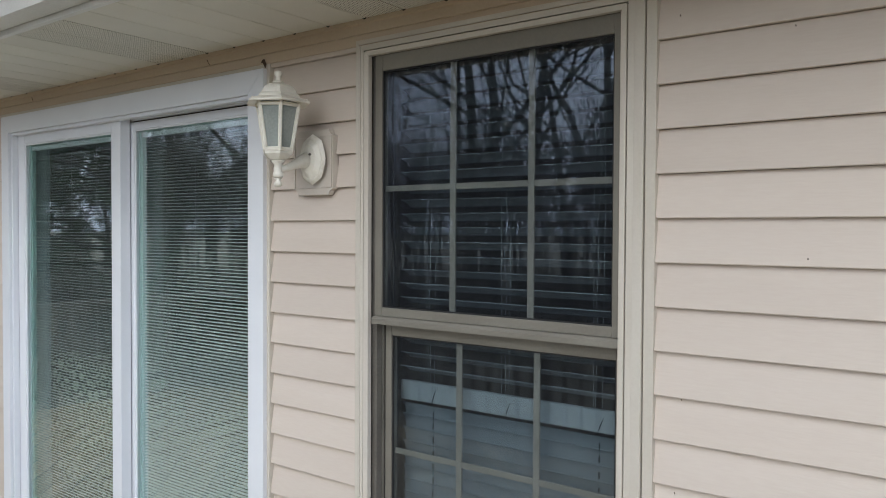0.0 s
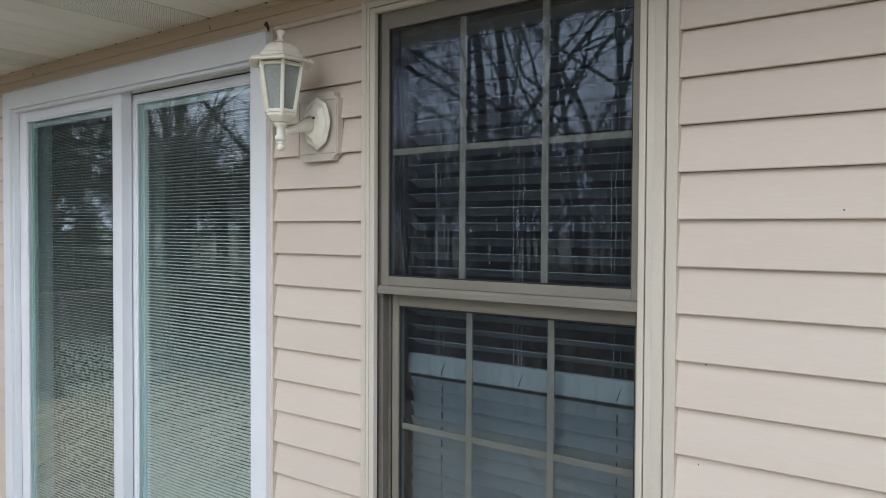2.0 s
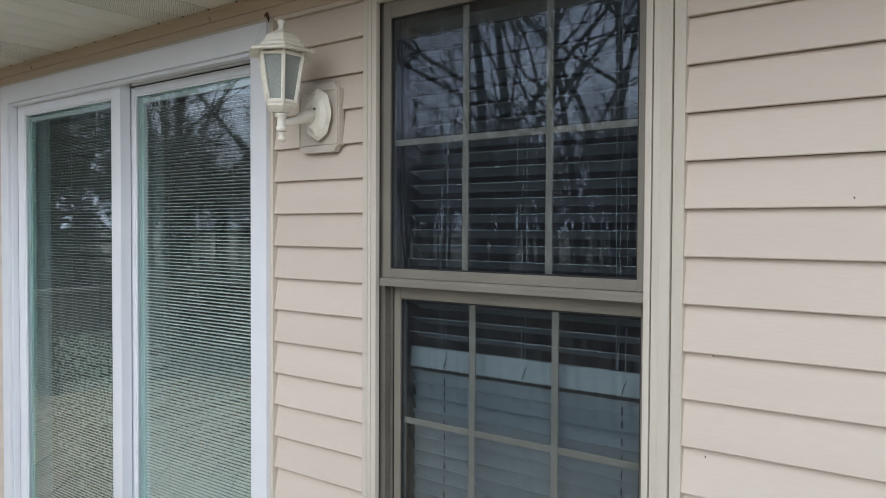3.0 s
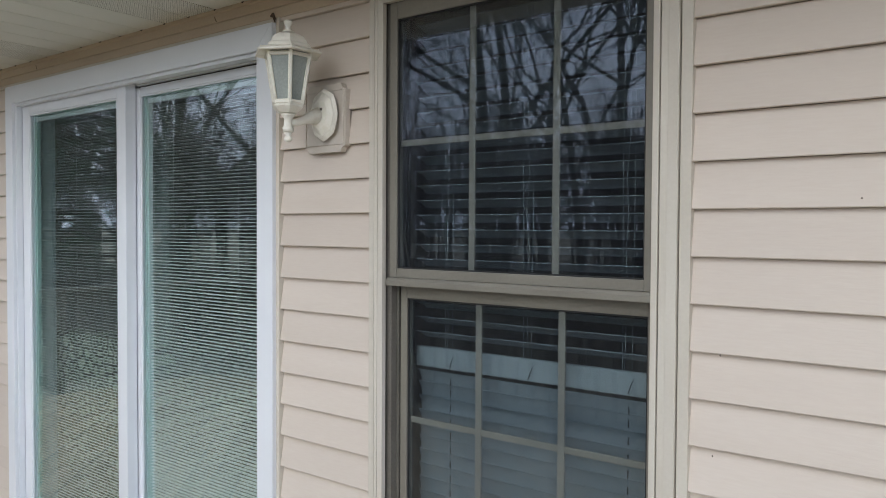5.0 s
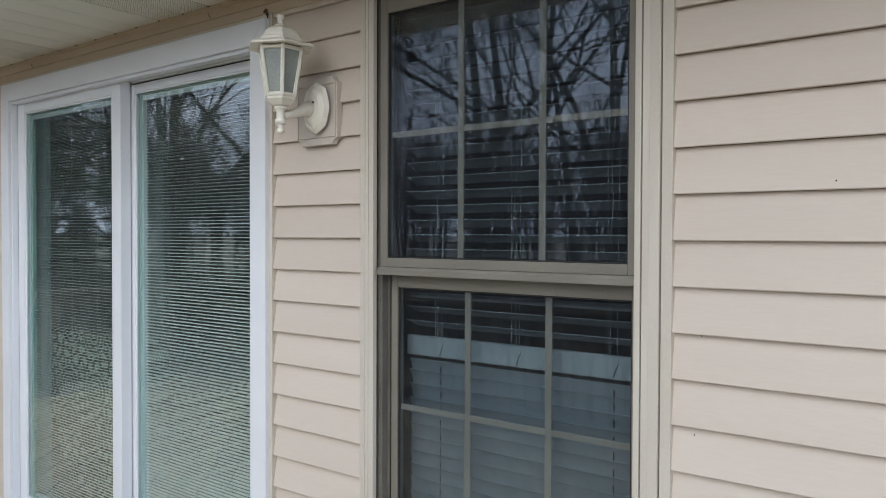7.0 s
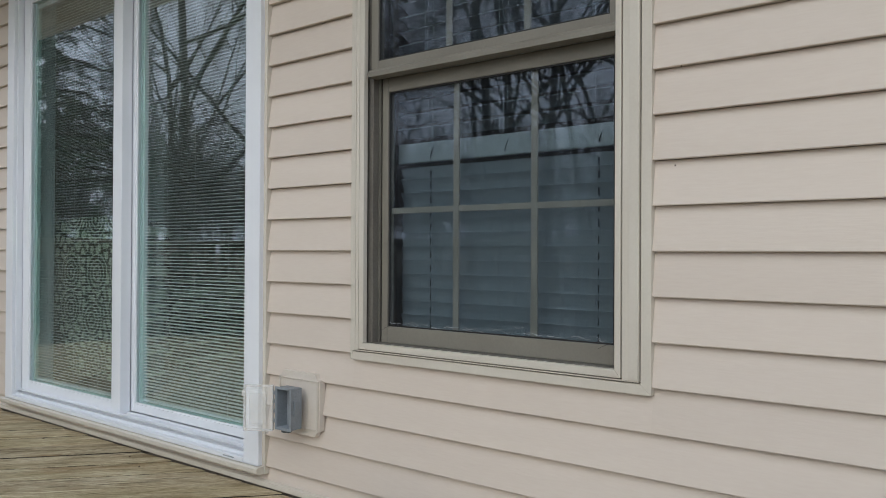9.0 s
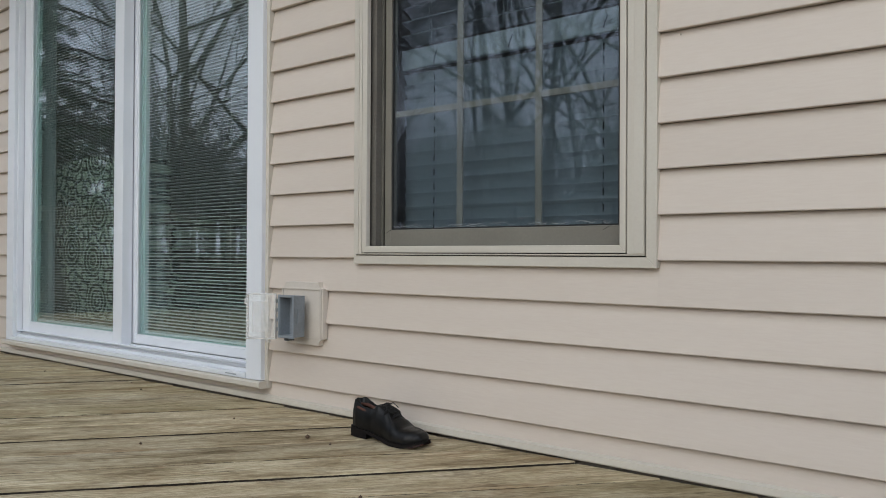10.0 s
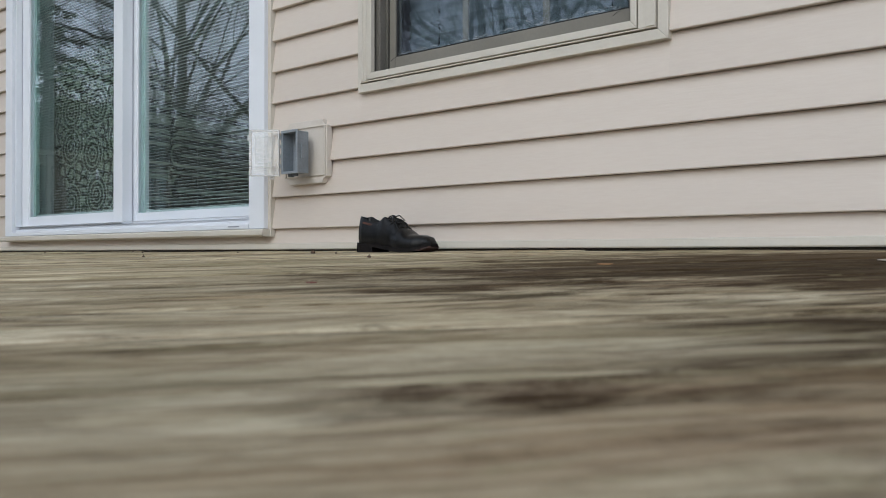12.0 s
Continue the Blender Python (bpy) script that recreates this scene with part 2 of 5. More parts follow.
def vent_metal(name):
    """Soffit vinyl with rows of small punched holes."""
    m = surface(name, (0.74, 0.72, 0.65), (0.68, 0.66, 0.59), 0.5, 3, 200, bump=0.05)
    n, l = m.node_tree.nodes, m.node_tree.links
    p = n["Principled BSDF"]
    tc, sep = n.new("ShaderNodeTexCoord"), n.new("ShaderNodeSeparateXYZ")
    l.new(tc.outputs["Object"], sep.inputs[0])
    sq = []
    for axis, pitch in (("X", 0.011), ("Y", 0.007)):
        a, s, c = n.new("ShaderNodeMath"), n.new("ShaderNodeMath"), n.new("ShaderNodeMath")
        a.operation, s.operation, c.operation = "MULTIPLY", "SINE", "MULTIPLY_ADD"
        a.inputs[1].default_value = 2 * math.pi / pitch
        c.inputs[1].default_value, c.inputs[2].default_value = 0.5, 0.5
        l.new(sep.outputs[axis], a.inputs[0])
        l.new(a.outputs[0], s.inputs[0])
        l.new(s.outputs[0], c.inputs[0])
        sq.append(c)
    dot = n.new("ShaderNodeMath")
    dot.operation = "MULTIPLY"
    l.new(sq[0].outputs[0], dot.inputs[0])
    l.new(sq[1].outputs[0], dot.inputs[1])
    r = n.new("ShaderNodeValToRGB")
    r.color_ramp.elements[0].position, r.color_ramp.elements[0].color = 0.5, (1, 1, 1, 1)
    r.color_ramp.elements[1].position, r.color_ramp.elements[1].color = 0.62, (0.22, 0.2, 0.17, 1)
    l.new(dot.outputs[0], r.inputs["Fac"])
    mix = n.new("ShaderNodeMixRGB")
    mix.blend_type = "MULTIPLY"
    mix.inputs["Fac"].default_value = 1.0
    src = p.inputs["Base Color"].links[0].from_socket
    l.new(src, mix.inputs["Color1"])
    l.new(r.outputs["Color"], mix.inputs["Color2"])
    l.new(mix.outputs["Color"], p.inputs["Base Color"])
    return m


def medallion_cloth(name):
    """Upholstery with a woven print of ringed medallions and scrolls, dark on sage."""
    m = bpy.data.materials.new(name)
    m.use_nodes = True
    n, l = m.node_tree.nodes, m.node_tree.links
    p = n["Principled BSDF"]
    tc, mp = n.new("ShaderNodeTexCoord"), n.new("ShaderNodeMapping")
    mp.inputs["Rotation"].default_value = (radians(90), 0, 0)
    mp.inputs["Scale"].default_value = (4.4, 4.4, 4.4)
    l.new(tc.outputs["Object"], mp.inputs["Vector"])
    v = n.new("ShaderNodeTexVoronoi")
    v.voronoi_dimensions = "2D"
    v.inputs["Scale"].default_value = 1.0
    v.inputs["Randomness"].default_value = 0.35
    l.new(mp.outputs[0], v.inputs["Vector"])
    k, s = n.new("ShaderNodeMath"), n.new("ShaderNodeMath")
    k.operation, s.operation = "MULTIPLY", "SINE"
    k.inputs[1].default_value = 52.0
    l.new(v.outputs["Distance"], k.inputs[0])
    l.new(k.outputs[0], s.inputs[0])
    scroll = n.new("ShaderNodeTexVoronoi")
    scroll.voronoi_dimensions, scroll.feature = "2D", "DISTANCE_TO_EDGE"
    scroll.inputs["Scale"].default_value = 4.5
    l.new(mp.outputs[0], scroll.inputs["Vector"])
    sr = n.new("ShaderNodeMapRange")
    sr.inputs["From Min"].default_value, sr.inputs["From Max"].default_value = 0.1, 0.2
    sr.inputs["To Min"].default_value, sr.inputs["To Max"].default_value = -1, 1
    l.new(scroll.outputs["Distance"], sr.inputs["Value"])
    pick = n.new("ShaderNodeMath")
    pick.operation = "GREATER_THAN"
    pick.inputs[1].default_value = 0.42
    l.new(v.outputs["Distance"], pick.inputs[0])
    mx = n.new("ShaderNodeMix")
    l.new(pick.outputs[0], mx.inputs[0])
    l.new(s.outputs[0], mx.inputs[2])
    l.new(sr.outputs[0], mx.inputs[3])
    r = n.new("ShaderNodeValToRGB")
    r.color_ramp.elements[0].position, r.color_ramp.elements[0].color = 0.42, (0.06, 0.048, 0.035, 1)
    r.color_ramp.elements[1].position, r.color_ramp.elements[1].color = 0.58, (0.66, 0.64, 0.52, 1)
    l.new(mx.outputs[0], r.inputs["Fac"])
    l.new(r.outputs["Color"], p.inputs["Base Color"])
    p.inputs["Roughness"].default_value = 0.9
    return m


def clear_plastic(name, lo, hi):
    m = bpy.data.materials.new(name)
    m.use_nodes = True
    n, l = m.node_tree.nodes, m.node_tree.links
    p = n["Principled BSDF"]
    p.inputs["Base Color"].default_value = (0.82, 0.82, 0.8, 1)
    p.inputs["Roughness"].default_value = 0.25
    t, mix = n.new("ShaderNodeBsdfTransparent"), n.new("ShaderNodeMixShader")
    tex, mr = n.new("ShaderNodeTexNoise"), n.new("ShaderNodeMapRange")
    tex.inputs["Scale"].default_value = 40
    mr.inputs["To Min"].default_value, mr.inputs["To Max"].default_value = lo, hi
    l.new(tex.outputs["Fac"], mr.inputs["Value"])
    l.new(mr.outputs[0], mix.inputs["Fac"])
    l.new(t.outputs[0], mix.inputs[1])
    l.new(p.outputs[0], mix.inputs[2])
    l.new(mix.outputs[0], n["Material Output"].inputs["Surface"])
    return m


VINYL = surface("vinyl_siding", (0.635, 0.560, 0.486), (0.59, 0.515, 0.442), 0.5, 2.2, 90, (0.3, 1, 2.5), bump=0.12, jitter=0.025, fine_mix=0.06)
TRIM = surface("tan_trim", (0.60, 0.56, 0.485), (0.56, 0.515, 0.44), 0.45, 3, 150, bump=0.05, jitter=0.02, fine_mix=0.06)
FRIEZE = surface("frieze_tan", (0.56, 0.46, 0.34), (0.50, 0.40, 0.29), 0.5, 3, 150, bump=0.05, fine_mix=0.08)
BLOCK = surface("tan_block", (0.62, 0.565, 0.50), (0.56, 0.505, 0.435), 0.5, 9, 150, bump=0.08, fine_mix=0.08)
# near-black colour that paints the shade inside the window trim's grooves
GROOVE_SHADE = surface("groove_shade", (0.09, 0.08, 0.066), (0.06, 0.054, 0.045), 0.7, 8, 150)
SHEATH = surface("sheathing", (0.30, 0.26, 0.21), (0.24, 0.20, 0.16), 0.9, 3, 60)
WHITE = surface("white_vinyl", (0.77, 0.79, 0.83), (0.73, 0.75, 0.79), 0.35, 4, 200, bump=0.03, jitter=0.01, fine_mix=0.05)
KHAKI = surface("khaki_sash", (0.215, 0.20, 0.165), (0.185, 0.17, 0.14), 0.45, 5, 150, bump=0.05, jitter=0.02, fine_mix=0.1)
# sash khaki, darkened in its colour for the shade in the window recess
KHAKI_SHADE = surface("shaded_khaki", (0.15, 0.14, 0.118), (0.115, 0.105, 0.09), 0.6, 8, 150)
TRACK = surface("sash_track", (0.13, 0.12, 0.10), (0.09, 0.085, 0.07), 0.6, 8, 150)
# black of the real gaskets, also used to paint shade in gaps
GASKET_AND_GAP = surface("black_gasket_and_gap_shade", (0.02, 0.02, 0.02), (0.012, 0.012, 0.012), 0.6, 20, 200)
GRID = surface("taupe_grid", (0.33, 0.31, 0.26), (0.29, 0.27, 0.225), 0.5, 5, 150, bump=0.02)
SLAT = surface("blind_slat", (0.56, 0.57, 0.575), (0.50, 0.51, 0.515), 0.45, 4, 120, (0.3, 1, 1), bump=0.04)
MINI = surface("mini_slat", (0.84, 0.84, 0.82), (0.79, 0.79, 0.77), 0.4, 4, 120)
SHUT = surface("shut_slat", (0.58, 0.60, 0.60), (0.54, 0.56, 0.56), 0.5, 4, 120, (0.3, 1, 1), bump=0.04)
CORD = surface("cord", (0.7, 0.7, 0.68), (0.6, 0.6, 0.58), 0.8, 60, 300)
SOFFIT = surface("soffit_vinyl", (0.76, 0.74, 0.67), (0.70, 0.68, 0.61), 0.5, 3, 200, bump=0.05, jitter=0.02, fine_mix=0.08)
VENT = vent_metal("vented_soffit")
GUTTER = surface("gutter_white", (0.78, 0.78, 0.77), (0.70, 0.70, 0.68), 0.35, 4, 150, bump=0.03)
LAMPW = surface("chalky_white_paint", (0.82, 0.79, 0.70), (0.66, 0.62, 0.53), 0.5, 22, 220, bump=0.12, low=0.25, high=0.5)
FROST = surface("frosted_glass", (0.33, 0.355, 0.33), (0.24, 0.265, 0.245), 0.35, 9, 200, bump=0.05, spec=0.6)
GREYPL = surface("grey_pvc", (0.25, 0.275, 0.30), (0.20, 0.22, 0.24), 0.45, 14, 220, bump=0.06)
DARKPL = surface("dark_pvc", (0.09, 0.095, 0.10), (0.06, 0.065, 0.07), 0.5, 14, 220)
CLEAR = clear_plastic("clear_cover", 0.10, 0.34)
CLEAR_EDGE = clear_plastic("clear_cover_edge", 0.35, 0.7)
SCREW = surface("screw_metal", (0.25, 0.23, 0.2), (0.12, 0.1, 0.08), 0.4, 60, 300, metal=0.8)
LEATHER = surface("black_leather", (0.014, 0.0135, 0.0135), (0.006, 0.006, 0.006), 0.34, 26, 320, bump=0.3, spec=0.22)
LINING = surface("brown_lining", (0.11, 0.042, 0.026), (0.05, 0.02, 0.013), 0.8, 30, 300)
SOLE = surface("shoe_sole", (0.014, 0.011, 0.010), (0.007, 0.006, 0.006), 0.7, 40, 300, bump=0.3, spec=0.15)
SOLE_RED = surface("worn_sole", (0.075, 0.028, 0.02), (0.03, 0.014, 0.011), 0.65, 40, 300, bump=0.3)
LACE = surface("shoe_lace", (0.014, 0.013, 0.013), (0.008, 0.008, 0.008), 0.8, 90, 500)
DECK = deck_wood("weathered_deck")
# grime on the board edges, with the shade of the gaps painted in
DECK_EDGE = surface("grimy_shaded_board_edge", (0.045, 0.037, 0.027), (0.02, 0.017, 0.013), 0.95, 9, 120, bump=0.3, spec=0.05)
RAILW = surface("grey_timber", (0.20, 0.175, 0.14), (0.11, 0.095, 0.075), 0.8, 8, 90, (1, 1, 0.2), bump=0.3)
BARK = surface("bark", (0.075, 0.062, 0.05), (0.035, 0.029, 0.024), 0.9, 9, 60, (1, 1, 0.3), bump=0.4)
TWIG = surface("twig", (0.075, 0.058, 0.05), (0.045, 0.036, 0.032), 0.9, 9, 60)
NEEDLE = surface("needles", (0.055, 0.085, 0.03), (0.025, 0.045, 0.018), 0.7, 3, 30)
GROUND = surface("leaf_litter", (0.24, 0.21, 0.15), (0.12, 0.11, 0.07), 0.95, 0.8, 14, bump=0.4, fine_mix=0.5)
ROOF = surface("shingles", (0.09, 0.085, 0.08), (0.05, 0.048, 0.045), 0.9, 4, 60, bump=0.4)
PLASTER = surface("inner_wall", (0.36, 0.33, 0.28), (0.32, 0.29, 0.25), 0.8, 2, 80)
CARPET = surface("carpet", (0.18, 0.14, 0.10), (0.12, 0.10, 0.07), 0.95, 4, 150, bump=0.3)
CLOTH = medallion_cloth("medallion_cloth")
DARKWOOD = surface("dark_wood", (0.05, 0.028, 0.016), (0.03, 0.017, 0.01), 0.4, 5, 80, (1, 1, 0.2))
ACORN = surface("acorn", (0.11, 0.065, 0.035), (0.05, 0.03, 0.018), 0.7, 80, 400, bump=0.4)
LEAFM = surface("dry_leaf", (0.42, 0.22, 0.08), (0.26, 0.12, 0.05), 0.7, 60, 300)
PALE = surface("pale_leaf", (0.62, 0.58, 0.5), (0.5, 0.45, 0.36), 0.7, 60, 300)
REDBERRY = surface("red_bud", (0.16, 0.03, 0.02), (0.08, 0.02, 0.015), 0.6, 60, 300)
SPECK = surface("brown_speck", (0.09, 0.06, 0.04), (0.05, 0.03, 0.02), 0.8, 60, 300)
GREYBAR = surface("grey_print", (0.35, 0.37, 0.4), (0.3, 0.32, 0.35), 0.6, 60, 300)
PANE_DOOR = glazing("door_glass", (0.93, 0.985, 0.97), 0.105)
PANE_WIN = glazing("window_glass", (0.822, 0.852, 0.868), 0.050, 0.005, (0.90, 0.91, 1.0))
SPACER = surface("pale_teal_spacer", (0.42, 0.56, 0.54), (0.37, 0.51, 0.49), 0.4, 5, 150, bump=0.03, fine_mix=0.05)
RESIDUE = surface("dried_residue", (0.46, 0.47, 0.47), (0.30, 0.31, 0.32), 0.8, 60, 300)

# ---- mesh helpers ----


def thing(name, at, label="", category="", group="", kind=""):
    ob = new(name)
    ob.location = at
    ob.empty_display_size = 0.05
    return tagged(ob, label, category, group, kind)


def origin(ob):
    while ob.parent:
        ob = ob.parent
    return Vector(ob.location)


def part(name, bm, material, parent=None, label="", smooth=False):
    """Links a bmesh, drawn in world metres, as one mesh object under a thing or part."""
    if parent is not None:
        bmesh.ops.translate(bm, verts=bm.verts, vec=-origin(parent))
    me = bpy.data.meshes.new(name)
    bmesh.ops.recalc_face_normals(bm, faces=bm.faces)
    bm.to_mesh(me)
    bm.free()
    if smooth:
        me.polygons.foreach_set("use_smooth", [True] * len(me.polygons))
    me.materials.append(material)
    ob = new(name, me)
    if parent is not None:
        ob.parent = parent
    if label:
        tagged(ob, label)
    return ob


def add_box(bm, x0, x1, y0, y1, z0, z1, bevel=0.0):
    m = Matrix.LocRotScale(((x0 + x1) / 2, (y0 + y1) / 2, (z0 + z1) / 2), None, (abs(x1 - x0), abs(y1 - y0), abs(z1 - z0)))
    r = bmesh.ops.create_cube(bm, size=1, matrix=m)
    if bevel:
        edges = list({e for v in r["verts"] for e in v.link_edges})
        bmesh.ops.bevel(bm, geom=edges, offset=bevel, segments=2, profile=0.6, affect="EDGES")
    return bm


def box(x0, x1, y0, y1, z0, z1, bevel=0.0):
    return add_box(bmesh.new(), x0, x1, y0, y1, z0, z1, bevel)


def add_prism(bm, outline, place, bevel=0.0):
    """A solid from an outline [(u, v)] and place(u, v, w), with w = 0 at one end and 1 at the other."""
    a = [bm.verts.new(place(u, v, 0)) for u, v in outline]
    b = [bm.verts.new(place(u, v, 1)) for u, v in outline]
    k = len(outline)
    faces = [bm.faces.new(a), bm.faces.new(b[::-1])]
    faces += [bm.faces.new((a[i], b[i], b[(i + 1) % k], a[(i + 1) % k])) for i in range(k)]
    if bevel:
        edges = list({e for f in faces for e in f.edges})
        bmesh.ops.bevel(bm, geom=edges, offset=bevel, segments=2, profile=0.6, affect="EDGES")
    return bm


def prism(outline, place, bevel=0.0):
    return add_prism(bmesh.new(), outline, place, bevel)


def lathe(profile, centre, segments=24, turn=0.0):
    """A turned solid: profile [(radius, z)] round an upright axis."""
    bm = bmesh.new()
    rings = []
    for r, z in profile:
        rings.append([bm.verts.new((centre[0] + r * math.cos(turn + 2 * math.pi * i / segments), centre[1] + r * math.sin(turn + 2 * math.pi * i / segments), z)) for i in range(segments)])
    for p, q in zip(rings, rings[1:]):
        for i in range(segments):
            bm.faces.new((p[i], p[(i + 1) % segments], q[(i + 1) % segments], q[i]))
    bm.faces.new(rings[0][::-1])
    bm.faces.new(rings[-1])
    return bm


def add_tube(bm, points, radii, sides=8):
    points = [Vector(p) for p in points]
    rings = []
    for i, p in enumerate(points):
        d = (points[min(i + 1, len(points) - 1)] - points[max(i - 1, 0)]).normalized()
        u = d.orthogonal().normalized() if abs(d.z) < 0.95 else Vector((1, 0, 0))
        u = (u - d * u.dot(d)).normalized()
        v = d.cross(u)
        r = radii[i] if isinstance(radii, (list, tuple)) else radii
        rings.append([bm.verts.new(p + r * (math.cos(2 * math.pi * k / sides) * u + math.sin(2 * math.pi * k / sides) * v)) for k in range(sides)])
    for p, q in zip(rings, rings[1:]):
        for k in range(sides):
            bm.faces.new((p[k], p[(k + 1) % sides], q[(k + 1) % sides], q[k]))
    bm.faces.new(rings[0][::-1])
    bm.faces.new(rings[-1])
    return bm


def tube(points, radii, sides=8):
    return add_tube(bmesh.new(), points, radii, sides)


def ring(root, name, outer, inner, y0, y1, material, bevel=0.002, label=""):
    """Four mitred members of a rectangular frame: outer and inner are (x0, x1, z0, z1)."""
    (a0, a1, c0, c1), (b0, b1, d0, d1) = outer, inner
    sides = ([(a0, c0), (b0, d0), (b0, d1), (a0, c1)], [(a1, c0), (a1, c1), (b1, d1), (b1, d0)],
             [(a0, c0), (a1, c0), (b1, d0), (b0, d0)], [(a0, c1), (b0, d1), (b1, d1), (a1, c1)])
    return [part(name, prism(s, lambda u, v, w: (u, y0 + w * (y1 - y0), v), bevel), material, root, label) for s in sides]


def plate(x0, x1, z0, z1, y0, y1, cut, bevel=0.002):
    """A board with notched corners."""
    pts = [(x0 + cut, z0), (x1 - cut, z0), (x1 - cut * 0.75, z0 + cut * 0.75), (x1, z0 + cut), (x1, z1 - cut), (x1 - cut * 0.75, z1 - cut * 0.75), (x1 - cut, z1), (x0 + cut, z1),
           (x0 + cut * 0.75, z1 - cut * 0.75), (x0, z1 - cut), (x0, z0 + cut), (x0 + cut * 0.75, z0 + cut * 0.75)]
    return prism(pts, lambda u, v, w: (u, y0 + w * (y1 - y0), v), bevel)


# ---- house shell ----
WALL_X0, WALL_X1 = -7.6, 3.2
DOOR = (-3.93, -2.09, 0.055, 2.07)
WIN = (-1.62, -0.755, 0.49, 2.105)
IN_Y, LAP, STEP = 0.175, 0.0725, 0.1016
SOFFIT_Z = 2.192

bm = bmesh.new()
for x0, x1, z0, z1 in ((WALL_X0, DOOR[0], -0.5, 2.6), (DOOR[0], DOOR[1], -0.5, DOOR[2]), (DOOR[0], DOOR[1], DOOR[3], 2.6), (DOOR[1], WIN[0], -0.5, 2.6),
                       (WIN[0], WIN[1], -0.5, WIN[2]), (WIN[0], WIN[1], WIN[3], 2.6), (WIN[1], WALL_X1, -0.5, 2.6)):
    add_box(bm, x0, x1, 0.025, IN_Y, z0, z1)
wall_front = part("wall_front", bm, SHEATH)
tagged(wall_front, "house wall clad in beige vinyl lap siding", "wall", kind="structure")
for nm, b in (("wall_left", (WALL_X0, WALL_X0 + 0.15, IN_Y, 5.0, -0.5, 2.6)), ("wall_right", (WALL_X1 - 0.15, WALL_X1, IN_Y, 5.0, -0.5, 2.6)),
              ("wall_back", (WALL_X0, WALL_X1, 5.0, 5.15, -0.5, 2.6)), ("wall_between", (-1.92, -1.82, IN_Y, 5.0, 0.06, 2.45))):
    tagged(part(nm, box(*b), PLASTER), "plain painted inner wall of the house", "wall", kind="structure")
tagged(part("floor", box(WALL_X0 + 0.15, WALL_X1 - 0.15, IN_Y, 5.0, -0.02, 0.06), CARPET), "dim brown carpeted room floor", "floor", kind="structure")
tagged(part("ceiling", box(WALL_X0 + 0.15, WALL_X1 - 0.15, IN_Y, 5.0, 2.45, 2.55), PLASTER), "plain painted room ceiling", "ceiling", kind="structure")
roof = prism([(-0.72, 2.315), (5.6, 4.4), (5.6, 4.5), (-0.72, 2.40)], lambda u, v, w: (WALL_X0 - 0.3 + w * (WALL_X1 - WALL_X0 + 0.6), u, v))
tagged(part("roof", roof, ROOF), "dark shingled roof slope over the eave", "roof", kind="structure")

# eave: soffit panels, frieze trim, fascia and gutter
soffit = thing("soffit", (0, 0, SOFFIT_Z), "cream ribbed vinyl soffit with vented strips under the eave", "soffit", kind="structure")
BAY = 0.1505
for i in range(-32, 37):
    x0 = -2.350 + i * BAY
    if x0 < WALL_X0 or x0 > WALL_X1:
        continue
    vented = (i % 7) in (5, 6)
    prof = [(x0 + 0.0005, 0.0016), (x0 + 0.006, 0.0016), (x0 + 0.011, 0.0), (x0 + BAY - 0.003, 0.0), (x0 + BAY - 0.0005, 0.0012), (x0 + BAY - 0.0005, 0.012), (x0 + 0.0005, 0.012)]
    part("vented_panel" if vented else "soffit_panel", prism(prof, lambda u, v, w: (u, -0.56 + w * 0.558, SOFFIT_Z + v)), VENT if vented else SOFFIT, soffit,
         "perforated vented panel" if vented else "")
part("backing", box(WALL_X0, WALL_X1, -0.56, 0.016, SOFFIT_Z + 0.013, SOFFIT_Z + 0.03), SHEATH, soffit)
frieze = thing("frieze_trim", (0, 0, 2.1), "tan vinyl trim under the soffit", "trim", kind="structure")
part("channel", prism([(0.016, 2.150), (-0.010, 2.150), (-0.012, 2.152), (-0.012, 2.178), (-0.020, 2.181), (-0.020, 2.1915), (0.016, 2.1915)],
                      lambda u, v, w: (WALL_X0 + w * (WALL_X1 - WALL_X0), u, v)), FRIEZE, frieze)
part("lower_lip", prism([(0.016, 2.118), (-0.003, 2.118), (-0.005, 2.121), (-0.005, 2.1495), (0.016, 2.1495)],
                        lambda u, v, w: (WALL_X0 + w * (WALL_X1 - WALL_X0), u, v)), FRIEZE, frieze)
# solid black wedges paint the shade of the gaps at the soffit joints
for i in range(-14, 12):
    x = -2.350 + i * BAY
    part("joint_gap", prism([(x - 0.007, -0.0002), (x + 0.009, -0.0002), (x + 0.001, -0.0045)], lambda u, v, w: (u, -0.0225 + w * 0.0022, SOFFIT_Z + v)), GASKET_AND_GAP, frieze)
for x in (-3.67, -2.36):
    part("split", tube([(x, -0.0125, 2.170), (x + 0.004, -0.0125, 2.160), (x + 0.012, -0.0125, 2.152)], 0.0012, 5), SPECK, frieze)
part("loose_caulk", tube([(-2.062, -0.016, 2.122), (-2.050, -0.018, 2.126), (-2.044, -0.017, 2.112), (-2.046, -0.014, 2.102)], [0.003, 0.006, 0.005, 0.002], 7), SPECK, frieze, "brown crumb of loose caulk")
gutter = thing("eave_gutter", (0, -0.6, 2.2), "white aluminium gutter and fascia along the eave", "gutter", kind="structure")
part("fascia", prism([(-0.562, 2.178), (-0.578, 2.178), (-0.578, 2.33), (-0.5625, 2.33)], lambda u, v, w: (WALL_X0 + w * (WALL_X1 - WALL_X0), u, v), 0.001), GUTTER, gutter)
